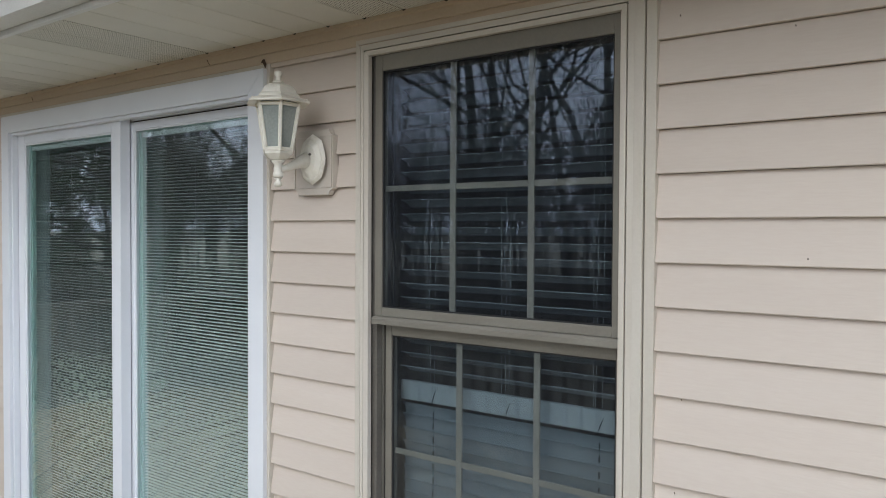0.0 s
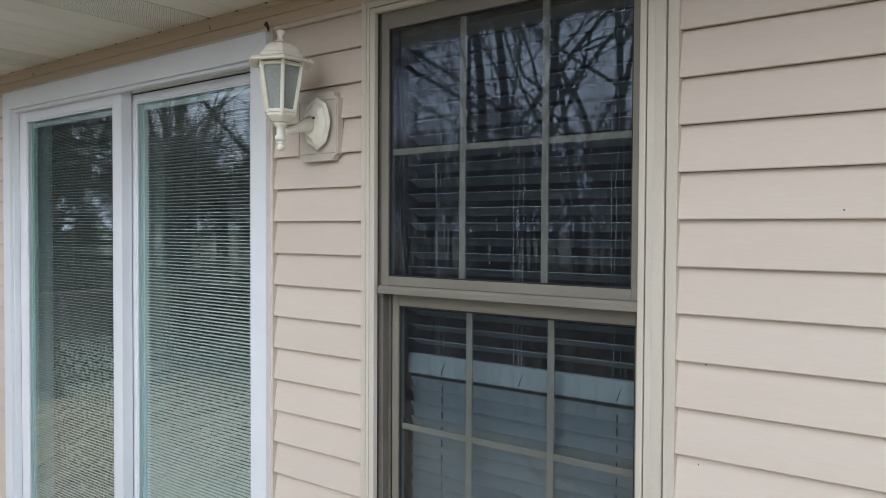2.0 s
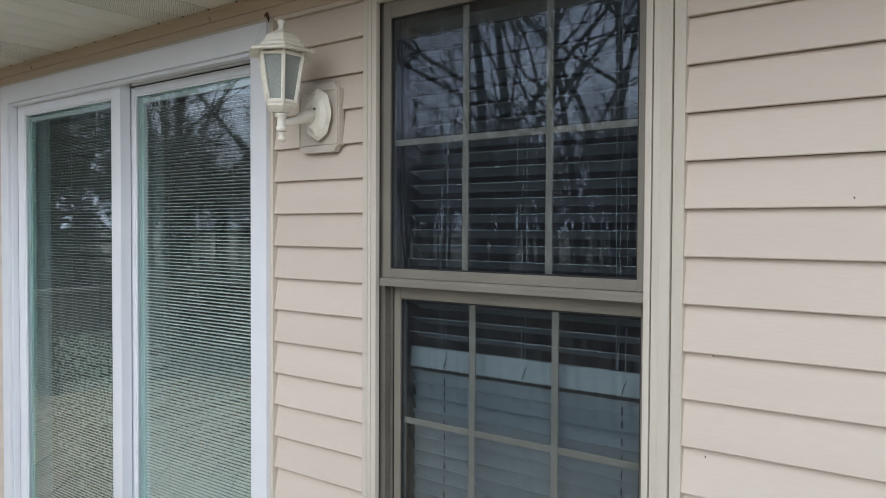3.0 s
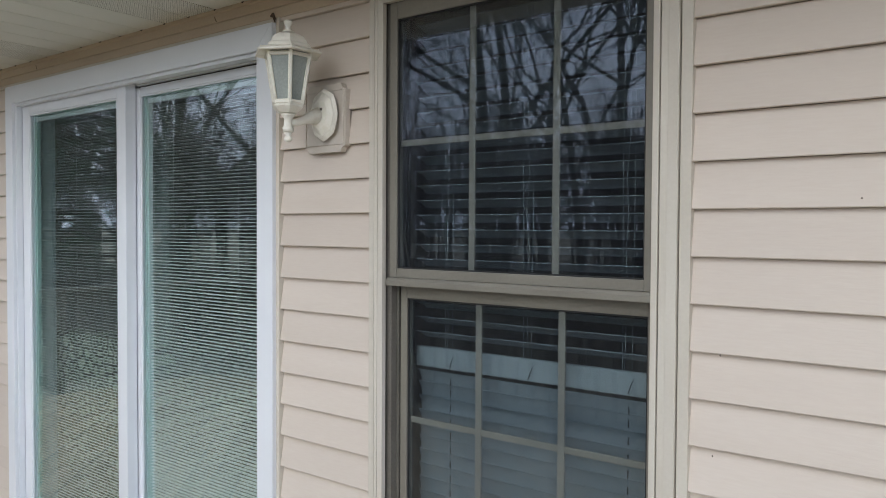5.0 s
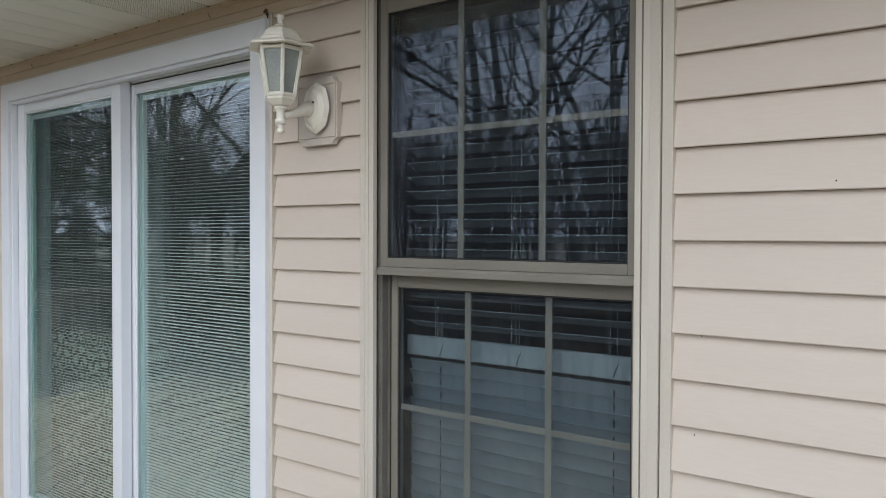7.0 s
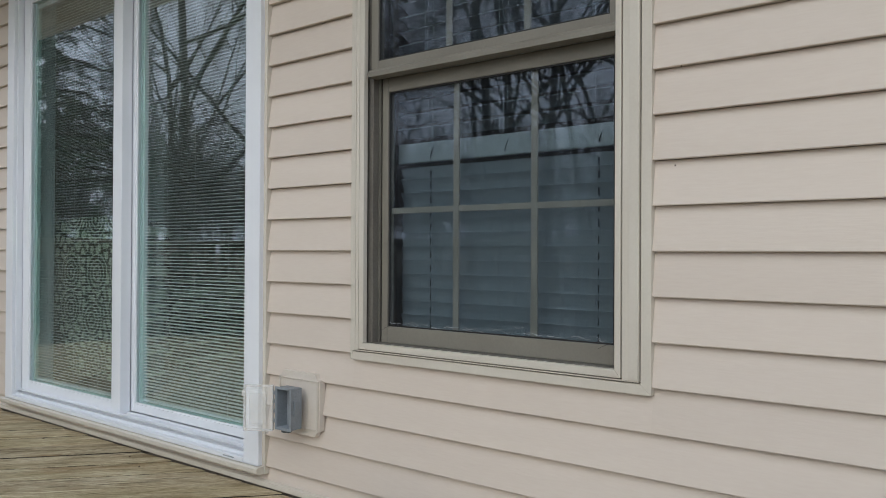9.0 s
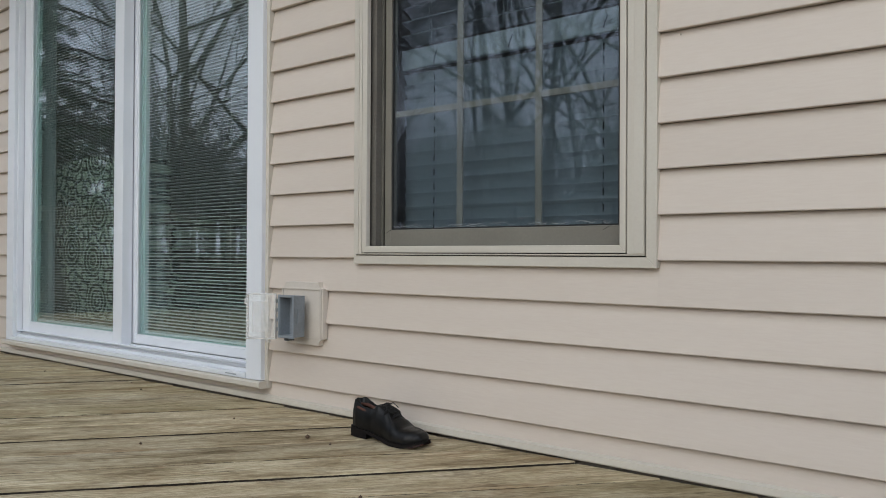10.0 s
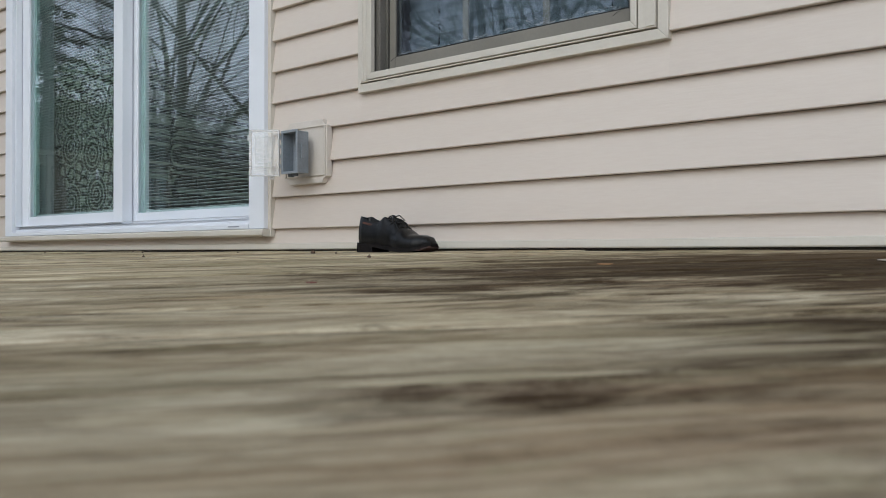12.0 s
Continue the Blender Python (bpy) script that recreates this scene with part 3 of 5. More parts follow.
part("trough", prism([(-0.58, 2.195), (-0.655, 2.195), (-0.672, 2.225), (-0.70, 2.262), (-0.712, 2.262), (-0.712, 2.30), (-0.70, 2.30), (-0.70, 2.275), (-0.667, 2.23), (-0.652, 2.2),
                      (-0.585, 2.2), (-0.585, 2.30), (-0.58, 2.30)], lambda u, v, w: (WALL_X0 + w * (WALL_X1 - WALL_X0), u, v)), GUTTER, gutter)

# ---- ground, deck and railing ----
SLOPE = 0.033
DX0, DX1, DY0, DY1 = -7.0, 3.2, -3.15, -0.004
gm = bpy.data.meshes.new("ground")
gm.from_pydata([(-900, -900, -0.75), (900, -900, -0.75), (900, 900, -0.75), (-900, 900, -0.75)], [], [(0, 1, 2, 3)])
gm.materials.append(GROUND)
tagged(new("ground", gm), "leaf-strewn winter yard of brown litter and thin grass", "ground", kind="structure")

deck = thing("deck", (0, 0, 0), "weathered wooden deck with boards laid diagonally to the wall", "deck", kind="structure")
for nm, b in (("rim_joist", (DX0, DX1, DY0, DY0 + 0.04)), ("ledger", (DX0, DX1, -0.06, -0.02)), ("side_joist", (DX0, DX0 + 0.04, DY0 + 0.04, -0.06))):
    zt = SLOPE * b[2] - 0.05
    part(nm, box(b[0], b[1], b[2], b[3], zt - 0.19, zt), RAILW, deck)

railing = thing("deck_railing", (DX0, DY0, -0.15), "weathered timber railing with upright balusters along the deck edge", "railing")
RAIL_H = 0.90


def rail_run(p0, p1):
    p0, p1 = Vector(p0), Vector(p1)
    d = (p1 - p0)
    length, ang = d.length, math.atan2(d.y, d.x)
    rot = Matrix.Rotation(ang, 4, "Z")

    def bar(name, u0, u1, v0, v1, z0, z1):
        b = box(u0, u1, v0, v1, z0, z1, 0.003)
        bmesh.ops.transform(b, matrix=Matrix.Translation(p0) @ rot, verts=b.verts)
        return part(name, b, RAILW, railing)
    bar("top_rail", -0.07, length + 0.07, -0.07, 0.07, RAIL_H - 0.038, RAIL_H)
    bar("upper_rail", 0.0, length, -0.019, 0.019, RAIL_H - 0.13, RAIL_H - 0.04)
    bar("lower_rail", 0.0, length, -0.019, 0.019, 0.06, 0.15)
    posts = max(2, round(length / 1.9) + 1)
    for i in range(posts):
        u = length * i / (posts - 1)
        bar("post", u - 0.045, u + 0.045, -0.11, -0.0195, -0.75 if i else -0.74, RAIL_H - 0.04)
    first = None
    count = int(length / 0.13)
    for i in range(1, count):
        u = length * i / count
        if first is None:
            first = bar("baluster", u - 0.018, u + 0.018, 0.0195, 0.055, 0.03, RAIL_H - 0.045)
            start = u
        else:
            c = first.copy()
            c.location = first.location + rot.to_3x3() @ Vector((u - start, 0, 0))
            scene.collection.objects.link(c)


rail_run((DX0 + 0.06, -0.12, 0), (DX0 + 0.06, DY0 + 0.06, 0))
rail_run((DX0 + 0.20, DY0 + 0.06, 0), (DX1, DY0 + 0.06, 0))

# ---- sliding patio door ----
door_1 = thing("door_1", (-3.0, 0.0, 0.05), "white vinyl sliding patio door with blinds between the panes", "door", kind="structure")
ring(door_1, "surround", (-3.992, -2.036, 0.048, 2.118), (-3.972, -2.052, 0.07, 2.104), -0.0055, 0.016, TRIM, 0.0015, "tan vinyl channel")
part("sill_nose", prism([(0.016, 0.049), (-0.030, 0.049), (-0.036, 0.054), (-0.036, 0.068), (-0.030, 0.073), (0.016, 0.073)], lambda u, v, w: (-3.985 + w * 1.945, u, v)), TRIM, door_1, "tan sill nosing")
ring(door_1, "casing", (-3.964, -2.050, 0.0745, 2.102), (-3.893, -2.128, 0.0750, 2.022), -0.022, 0.016, WHITE, 0.003)
for nm, b in (("jamb", (-3.928, -3.893, 0.0165, IN_Y, 0.075, 2.022)), ("jamb", (-2.128, -2.092, 0.0165, IN_Y, 0.075, 2.022)), ("head_jamb", (-3.928, -2.092, 0.0165, IN_Y, 2.0225, 2.068)), ("head_track", (-2.9865, -2.1285, 0.0665, 0.0775, 2.0140, 2.0222))):
    part(nm, box(*b, 0.002), WHITE, door_1)
for i, (y0, y1, z0, z1) in enumerate(((-0.024, -0.004, 0.075, 0.092), (-0.0035, 0.016, 0.075, 0.103), (0.0165, 0.034, 0.075, 0.112), (0.0345, 0.052, 0.075, 0.098), (0.0525, 0.066, 0.075, 0.118), (0.0665, IN_Y, 0.075, 0.106))):
    part("sill_track", box(-3.892, -2.129, y0, y1, z0, z1, 0.002), WHITE, door_1)
# a solid black strip stands for the shadowed slot over the panel
part("head_gap", box(-2.9865, -2.1285, 0.078, 0.082, 2.0090, 2.0135), GASKET_AND_GAP, door_1, "black strip painting the shade above the sliding panel")
ring(door_1, "inner_stop", (-3.8925, -2.1285, 0.1185, 2.0215), (-3.880, -2.141, 0.1190, 2.009), -0.008, 0.0185, WHITE, 0.002)
part("label_bar", box(-2.235, -2.175, -0.0250, -0.0243, 0.081, 0.0855), GREYBAR, door_1, "small grey printed mark")


def door_panel(name, x0, x1, z0, z1, yf, glass, half, droop, label):
    """A glazed panel: frame members, outer pane, white spacer box and thin blind slats behind the pane."""
    gx0, gx1, gz0, gz1 = glass
    panel = part(name, box(x0, gx0, yf, yf + 0.045, z0, z1, 0.003), WHITE, door_1, label)
    part("stile", box(gx1, x1, yf, yf + 0.045, z0, z1, 0.003), WHITE, panel)
    part("bottom_rail", box(gx0, gx1, yf + 0.0005, yf + 0.045, z0, gz0, 0.002), WHITE, panel)
    part("top_rail", box(gx0, gx1, yf + 0.0005, yf + 0.045, gz1, z1, 0.002), WHITE, panel)
    ring(panel, "glazing_bead", (gx0, gx1, gz0, gz1), (gx0 + 0.007, gx1 - 0.007, gz0 + 0.007, gz1 - 0.007), yf + 0.003, yf + 0.009, WHITE, 0.001)
    ring(panel, "spacer", (gx0 + 0.001, gx1 - 0.001, gz0 + 0.001, gz1 - 0.001), (gx0 + 0.009, gx1 - 0.009, gz0 + 0.009, gz1 - 0.009), yf + 0.0205, yf + 0.0445, SPACER, 0.0)
    part("pane", box(gx0 + 0.001, gx1 - 0.001, yf + 0.010, yf + 0.014, gz0 + 0.001, gz1 - 0.001), PANE_DOOR, panel, "greenish clear glass")
    bm = bmesh.new()
    k = int((gz1 - gz0 - 0.06) / 0.0127)
    yc = yf + 0.036
    for i in range(k):
        z = gz0 + 0.022 + i * 0.0127
        t = random.uniform(-0.0004, 0.0004)
        v = [bm.verts.new(c) for c in ((gx0 + 0.0225, yc - half, z - droop + t), (gx1 - 0.011, yc - half, z - droop - t), (gx1 - 0.011, yc, z + 0.0008 - t), (gx0 + 0.0225, yc, z + 0.0008 + t),
                                       (gx1 - 0.011, yc + half, z + 0.0008 + droop * 0.5), (gx0 + 0.0225, yc + half, z + 0.0008 + droop * 0.5))]
        bm.faces.new((v[0], v[1], v[2], v[3]))
        bm.faces.new((v[3], v[2], v[4], v[5]))
    slats = part("blind_slats", bm, MINI, panel, "thin white blind slats, tilted open")
    tagged(slats, kind="stuff")
    solid = slats.modifiers.new("thickness", "SOLIDIFY")
    solid.thickness = 0.0006
    part("blind_channel", box(gx0 + 0.0092, gx0 + 0.0215, yf + 0.026, yf + 0.044, gz0 + 0.0095, gz1 - 0.0305, 0.001), SPACER, panel, "pale side channel of the blind")
    part("blind_head", box(gx0 + 0.011, gx1 - 0.011, yc - 0.007, yc + 0.0075, gz1 - 0.030, gz1 - 0.010, 0.001), WHITE, panel)
    part("blind_foot", box(gx0 + 0.011, gx1 - 0.011, yc - 0.006, yc + 0.006, gz0 + 0.0095, gz0 + 0.018, 0.001), WHITE, panel)
    for f in (0.25, 0.5, 0.78):
        x = gx0 + f * (gx1 - gx0)
        part("ladder_cord", tube([(x, yc - 0.0075, gz0 + 0.015), (x, yc - 0.0075, gz1 - 0.02)], 0.0006, 4), CORD, panel)
    return panel


door_panel("fixed_panel", -3.8925, -2.987, 0.113, 2.022, 0.020, (-3.818, -3.053, 0.157, 1.968), 0.0027, 0.0002, "fixed glazed panel")
door_panel("sliding_panel", -3.035, -2.1285, 0.119, 2.0085, 0.0700, (-2.968, -2.212, 0.151, 1.978), 0.0064, 0.0011, "sliding glazed panel")
part("inner_sheet", box(-3.817, -3.054, 0.0665, 0.0695, 0.158, 1.967), PANE_DOOR, door_1, "inner glass sheet")
part("inner_sheet", box(-2.967, -2.213, 0.1165, 0.1195, 0.152, 1.973), PANE_DOOR, door_1, "inner glass sheet")

# armchair behind the fixed panel
chair = thing("armchair", (-3.55, 0.34, 0.06), "armchair in sage and brown medallion print, its back to the glass", "armchair")
bm = prism([(-3.76, 0.18), (-3.13, 0.18), (-3.12, 0.86), (-3.16, 0.92), (-3.3, 0.938), (-3.62, 0.944), (-3.93, 0.936), (-4.02, 0.915), (-4.035, 0.86), (-3.995, 0.70), (-3.89, 0.46)],
           lambda u, v, w: (u, 0.185 + w * 0.15, v), 0.025)
part("backrest", bm, CLOTH, chair)
part("seat", box(-3.80, -3.225, 0.336, 0.90, 0.26, 0.48, 0.04), CLOTH, chair)
for x0, x1 in ((-3.92, -3.801), (-3.224, -3.12)):
    part("armrest", box(x0, x1, 0.336, 0.90, 0.24, 0.66, 0.04), CLOTH, chair)
for x in (-3.73, -3.17):
    for y in (0.26, 0.86):
        part("leg", lathe([(0.018, 0.06), (0.026, 0.25)], (x, y), 10), DARKWOOD, chair)

# ---- double-hung window ----
window_1 = thing("window_1", (-1.19, 0, 0.46), "double-hung window with tan surround, khaki sashes and divided panes", "window", kind="structure")
ring(window_1, "channel", (-1.645, -0.711, 0.462, 2.134), (-1.6335, -0.7355, 0.4865, 2.120), -0.006, 0.016, TRIM, 0.0015, "tan vinyl channel")
# both groove rings carry their shade as a near-black colour
ring(window_1, "groove", (-1.6333, -0.7357, 0.4867, 2.1198), (-1.6302, -0.7383, 0.4893, 2.1166), 0.004, 0.0205, GROOVE_SHADE, 0.0)
ring(window_1, "casing", (-1.6300, -0.7385, 0.4895, 2.1164), (-1.6095, -0.7790, 0.4928, 2.1000), -0.010, 0.0155, TRIM, 0.0015)
for x0, x1 in ((-0.762, -0.7395), (-1.629, -1.620)):
    part("casing_step", box(x0, x1, -0.0125, -0.0102, 0.494, 2.112, 0.0008), TRIM, window_1)
ring(window_1, "groove", (-1.6093, -0.7792, 0.4930, 2.0998), (-1.6066, -0.7815, 0.4952, 2.0972), 0.0, 0.0155, GROOVE_SHADE, 0.0)
ring(window_1, "inner_casing", (-1.6064, -0.7817, 0.4954, 2.0970), (-1.588, -0.7965, 0.5140, 2.082), -0.012, 0.0050, TRIM, 0.002)
# the jamb's shade is put into its darker khaki
ring(window_1, "jamb", (-1.619, -0.756, 0.491, 2.104), (-1.576, -0.795, 0.514, 2.084), 0.016, 0.10, KHAKI_SHADE, 0.0)
for x in (-1.5755, -0.8045):
    for y in (0.038, 0.080):
        part("track_rib", box(x, x + 0.009, y, y + 0.004, 0.515, 2.083), TRACK, window_1)


def sash(name, x0, x1, z0, z1, gz0, gz1, gx0, gx1, yf, mids, mid_z, bars, label):
    s = part(name, box(x0, gx0, yf, yf + 0.032, z0, z1, 0.002), KHAKI, window_1, label)
    part("stile", box(gx1, x1, yf, yf + 0.032, z0, z1, 0.002), KHAKI, s)
    part("top_rail", box(gx0, gx1, yf + 0.0004, yf + 0.032, gz1, z1, 0.002), KHAKI, s)
    part("bottom_rail", box(gx0, gx1, yf + 0.0004, yf + 0.032, z0, gz0, 0.002), KHAKI, s)
    ring(s, "gasket", (gx0, gx1, gz0, gz1), (gx0 + 0.004, gx1 - 0.004, gz0 + 0.004, gz1 - 0.004), yf + 0.005, yf + 0.0095, GASKET_AND_GAP, 0.0)
    part("pane", box(gx0 + 0.0005, gx1 - 0.0005, yf + 0.010, yf + 0.013, gz0 + 0.0005, gz1 - 0.0005), PANE_WIN, s, "clear glass")
    part("inner_pane", box(gx0 + 0.0005, gx1 - 0.0005, yf + 0.026, yf + 0.029, gz0 + 0.0005, gz1 - 0.0005), PANE_WIN, s, "clear glass")
    for x in mids:
        part("muntin", box(x - bars, x + bars, yf + 0.0165, yf + 0.0225, gz0 + 0.001, gz1 - 0.001, 0.0015), GRID, s)
    edges = [gx0 + 0.001] + [v for x in mids for v in (x - bars, x + bars)] + [gx1 - 0.001]
    for i in range(0, len(edges), 2):
        part("cross_muntin", box(edges[i], edges[i + 1], yf + 0.0168, yf + 0.0222, mid_z - 0.0085, mid_z + 0.0085, 0.0015), GRID, s)
    return s


upper = sash("upper_sash", -1.5755, -0.7955, 1.312, 2.083, 1.338, 2.036, -1.550, -0.819, 0.006, (-1.303, -1.053), 1.690, 0.0095, "khaki upper sash with taupe grid")
part("meeting_rail", prism([(-0.011, 1.290), (0.03, 1.290), (0.03, 1.3115), (-0.003, 1.3115), (-0.011, 1.304)], lambda u, v, w: (-1.5755 + w * 0.780, u, v)), KHAKI, upper)
lower = sash("lower_sash", -1.5655, -0.805, 0.5145, 1.293, 0.562, 1.252, -1.542, -0.823, 0.0430, (-1.304, -1.053), 0.902, 0.0095, "khaki lower sash with taupe grid")
for x in (-0.833, -1.53):
    part("cobweb", tube([(x, 0.0425, 0.565), (x - 0.02, 0.0415, 0.557), (x - 0.03, 0.0425, 0.551)], 0.0006, 4), GASKET_AND_GAP, window_1)

blind = thing("window_blind", (-1.19, 0.14, 1.1), "white slatted blind in the window, open above and shut below", "blind")


def slat_mesh(tilt):
    bm = bmesh.new()
    pr = [(-0.025, -0.0035), (-0.0125, -0.0005), (0.0, 0.0005), (0.0125, -0.0005), (0.025, -0.0035), (0.025, -0.0005), (0.0125, 0.0025), (0.0, 0.0035), (-0.0125, 0.0025), (-0.025, -0.0005)]
    c, s = math.cos(tilt), math.sin(tilt)
    add_prism(bm, pr, lambda u, v, w: (-1.565 + w * 0.757, 0.138 + u * c - v * s, u * s + v * c))
    return bm


proto = part("slat", slat_mesh(radians(-24)), SLAT, blind)
proto.location.z += 1.1415
for i in range(1, 22):
    c = proto.copy()
    c.location.z = proto.location.z + 0.0425 * i
    scene.collection.objects.link(c)
for tilt, heights in ((-69, (1.012, 0.979, 0.937, 0.895)), (-80, [0.856 - 0.041 * i for i in range(8)])):
    shut = None
    for z in heights:
        if shut is None:
            shut, first = part("shut_slat", slat_mesh(radians(tilt)), SHUT, blind), z
            shut.location.z += z
            base_z = shut.location.z
        else:
            c = shut.copy()
            c.location.z = base_z + z - first
            scene.collection.objects.link(c)
        for x in (-1.44, -0.90):
            part("cord_slot", box(x - 0.0016, x + 0.0016, 0.117, 0.1195, z - 0.011, z + 0.009, 0.0005), DARKPL, blind)
part("rail_band", box(-1.565, -0.808, 0.114, 0.134, 1.047, 1.106, 0.004), MINI, blind, "broad pale rail across the blind")
wob = random.Random(8)
for x in (-1.44, -1.18, -0.90):
    for dx in (-0.012, 0.012):
        part("ladder_cord", tube([(x + dx, 0.108, 2.07), (x + dx * 1.3, 0.107, 1.6), (x + dx, 0.108, 1.11)], 0.0008, 5), CORD, blind)
    part("pull_cord", tube([(x + 0.006 * wob.uniform(-1, 1), 0.104 + 0.002 * wob.random(), 2.06 - 0.095 * i) for i in range(11)], 0.0009, 5), CORD, blind)
    part("cord_knot", tube([(x + 0.002, 0.1115, 1.056), (x + 0.006, 0.1110, 1.070), (x + 0.014, 0.1115, 1.088)], [0.0022, 0.0013, 0.0010], 6), DARKPL, blind)

# dried streaks of residue along the foot of the lower pane
for k in range(26):
    x = -1.536 + 0.70 * k / 25 + wob.uniform(-0.012, 0.012)
    z = 0.5665 + abs(wob.gauss(0, 0.006))
    pts = [(x + 0.010 * i, 0.0522, z + wob.uniform(-0.003, 0.004)) for i in range(wob.randrange(3, 6))]
    part("residue_streak", tube(pts, [0.0003 + 0.0008 * wob.random() for _ in pts], 5), RESIDUE, lower)

# ---- wall lantern ----
block = thing("mounting_block", (-1.824, -0.01, 1.78), "beige vinyl mounting block with notched corners under the lantern", "mounting block", "blocks on the siding")
part("flange", plate(-1.907, -1.732, 1.676, 1.880, -0.014, 0.008, 0.02), BLOCK, block)
ring(block, "raised_lip", (-1.903, -1.736, 1.698, 1.858), (-1.897, -1.742, 1.6985, 1.8575), -0.0185, -0.0142, BLOCK, 0.001)
part("raised_face", box(-1.890, -1.752, 1.697, 1.860, -0.030, -0.0142, 0.003), BLOCK, block)

LX, LY = -1.817, -0.158
lantern = thing("wall_lantern", (LX, LY, 1.70), "chalky white six-sided wall lantern with frosted panes", "wall lamp")
HEX = radians(25)
PLATE = [((1 + 0.05 * math.cos(8 * a)) * math.cos(a), (1 + 0.05 * math.cos(8 * a)) * math.sin(a)) for a in (math.pi * i / 16 for i in range(32))]
for nm, hw, hh, y0, y1, taper in (("backplate", 0.056, 0.076, -0.0302, -0.038, 0.12), ("plate_face", 0.044, 0.062, -0.0382, -0.050, 0.30)):
    part(nm, prism(PLATE, lambda u, v, w: (LX + 0.012 + hw * u * (1 - taper * w), y0 + w * (y1 - y0), 1.786 + hh * v * (1 - taper * w)), 0.002), LAMPW, lantern)
part("screw", lathe([(0.004, 0), (0.004, 0.003)], (0, 0), 10), SCREW, lantern)
scr = lantern.children[-1]
scr.matrix_basis = Matrix.Translation(Vector((LX + 0.022, -0.0505, 1.800)) - Vector((LX, LY, 1.70))) @ Matrix.Rotation(radians(90), 4, "X")
scr.data.transform(Matrix.Translation(Vector((LX, LY, 1.70))))
part("arm", tube([(LX, -0.040, 1.783), (LX, -0.07, 1.776), (LX, -0.10, 1.764), (LX, -0.13, 1.753), (LX, LY, 1.750)], [0.027, 0.019, 0.013, 0.011, 0.010], 12), LAMPW, lantern, smooth=True)
part("neck", lathe([(0.006, 1.722), (0.015, 1.724), (0.016, 1.736), (0.0118, 1.74), (0.0118, 1.762), (0.018, 1.768), (0.02, 1.774)], (LX, LY), 20), LAMPW, lantern, smooth=True)
part("lower_knob", lathe([(0.004, 1.695), (0.010, 1.698), (0.0125, 1.704), (0.009, 1.711), (0.006, 1.715), (0.012, 1.719), (0.009, 1.7215)], (LX, LY), 16), LAMPW, lantern, smooth=True)
part("bowl", lathe([(0.016, 1.7745), (0.028, 1.777), (0.040, 1.787), (0.046, 1.793), (0.046, 1.799), (0.041, 1.803)], (LX, LY), 6, HEX), LAMPW, lantern)


def hexpt(r, i, z):
    a = HEX + 2 * math.pi * i / 6
    return Vector((LX + r * math.cos(a), LY + r * math.sin(a), z))


R0, R1, Z0, Z1 = 0.042, 0.067, 1.800, 1.944
for i in range(6):
    p, q = hexpt(R0, i, Z0), hexpt(R1, i, Z1)
    part("corner_bar", tube([p, q], 0.0058, 6), LAMPW, lantern)
    pts = [hexpt(R0 - 0.004, i, Z0 + 0.001), hexpt(R0 - 0.004, i + 1, Z0 + 0.001), hexpt(R1 - 0.004, i + 1, Z1), hexpt(R1 - 0.004, i, Z1)]
    inward = (Vector((LX, LY, 0)) - Vector((pts[0].x + pts[1].x, pts[0].y + pts[1].y, 0)) / 2)
    inward.z = 0
    inward = inward.normalized() * 0.003
    bm = bmesh.new()
    a = [bm.verts.new(v) for v in pts]
    b = [bm.verts.new(v + inward) for v in pts]
    bm.faces.new(a)
    bm.faces.new(b[::-1])
    for k in range(4):
        bm.faces.new((a[k], b[k], b[(k + 1) % 4], a[(k + 1) % 4]))
    part("pane", bm, FROST, lantern, "frosted glass pane")
    for z, r in ((Z0 + 0.006, R0 + 0.001), (Z1 - 0.008, R1 - 0.002)):
        part("edge_strip", tube([hexpt(r, i, z), hexpt(r, i + 1, z)], 0.0062, 6), LAMPW, lantern)
part("roof_rim", lathe([(0.068, 1.944), (0.098, 1.940), (0.101, 1.942), (0.101, 1.946), (0.087, 1.953), (0.068, 1.958)], (LX, LY), 6, HEX), LAMPW, lantern)
part("dome", lathe([(0.070, 1.9582), (0.066, 1.966), (0.058, 1.972), (0.055, 1.980), (0.046, 1.991), (0.030, 2.000), (0.014, 2.004)], (LX, LY), 6, HEX), LAMPW, lantern)
part("finial", lathe([(0.019, 2.0042), (0.017, 2.008), (0.008, 2.012), (0.007, 2.022), (0.012, 2.030), (0.0125, 2.036), (0.006, 2.040)], (LX, LY), 16), LAMPW, lantern, smooth=True)
for i in range(6):
    a = HEX + 2 * math.pi * i / 6
    part("rim_bead", lathe([(0.002, 1.9465), (0.0035, 1.949), (0.002, 1.954)], (LX + 0.091 * math.cos(a), LY + 0.091 * math.sin(a)), 6), LAMPW, lantern)

# ---- outdoor outlet box ----
block = thing("mounting_block", (-1.866, -0.01, 0.30), "beige vinyl mounting block with notched corners under the outlet box", "mounting block", "blocks on the siding")
part("flange", plate(-1.957, -1.767, 0.208, 0.403, -0.014, 0.008, 0.02), BLOCK, block)
ring(block, "raised_lip", (-1.953, -1.771, 0.230, 0.381), (-1.947, -1.777, 0.2305, 0.3805), -0.0185, -0.0142, BLOCK, 0.001)
part("raised_face", box(-1.930, -1.797, 0.232, 0.379, -0.040, -0.0142, 0.004), BLOCK, block)
BX0, BX1, BZ0, BZ1, BYF, BYB = -1.885, -1.818, 0.236, 0.362, -0.084, -0.0405
outlet = thing("outlet_box", (-1.855, -0.03, 0.23), "grey plastic outdoor outlet box with its clear cover open", "outlet box")
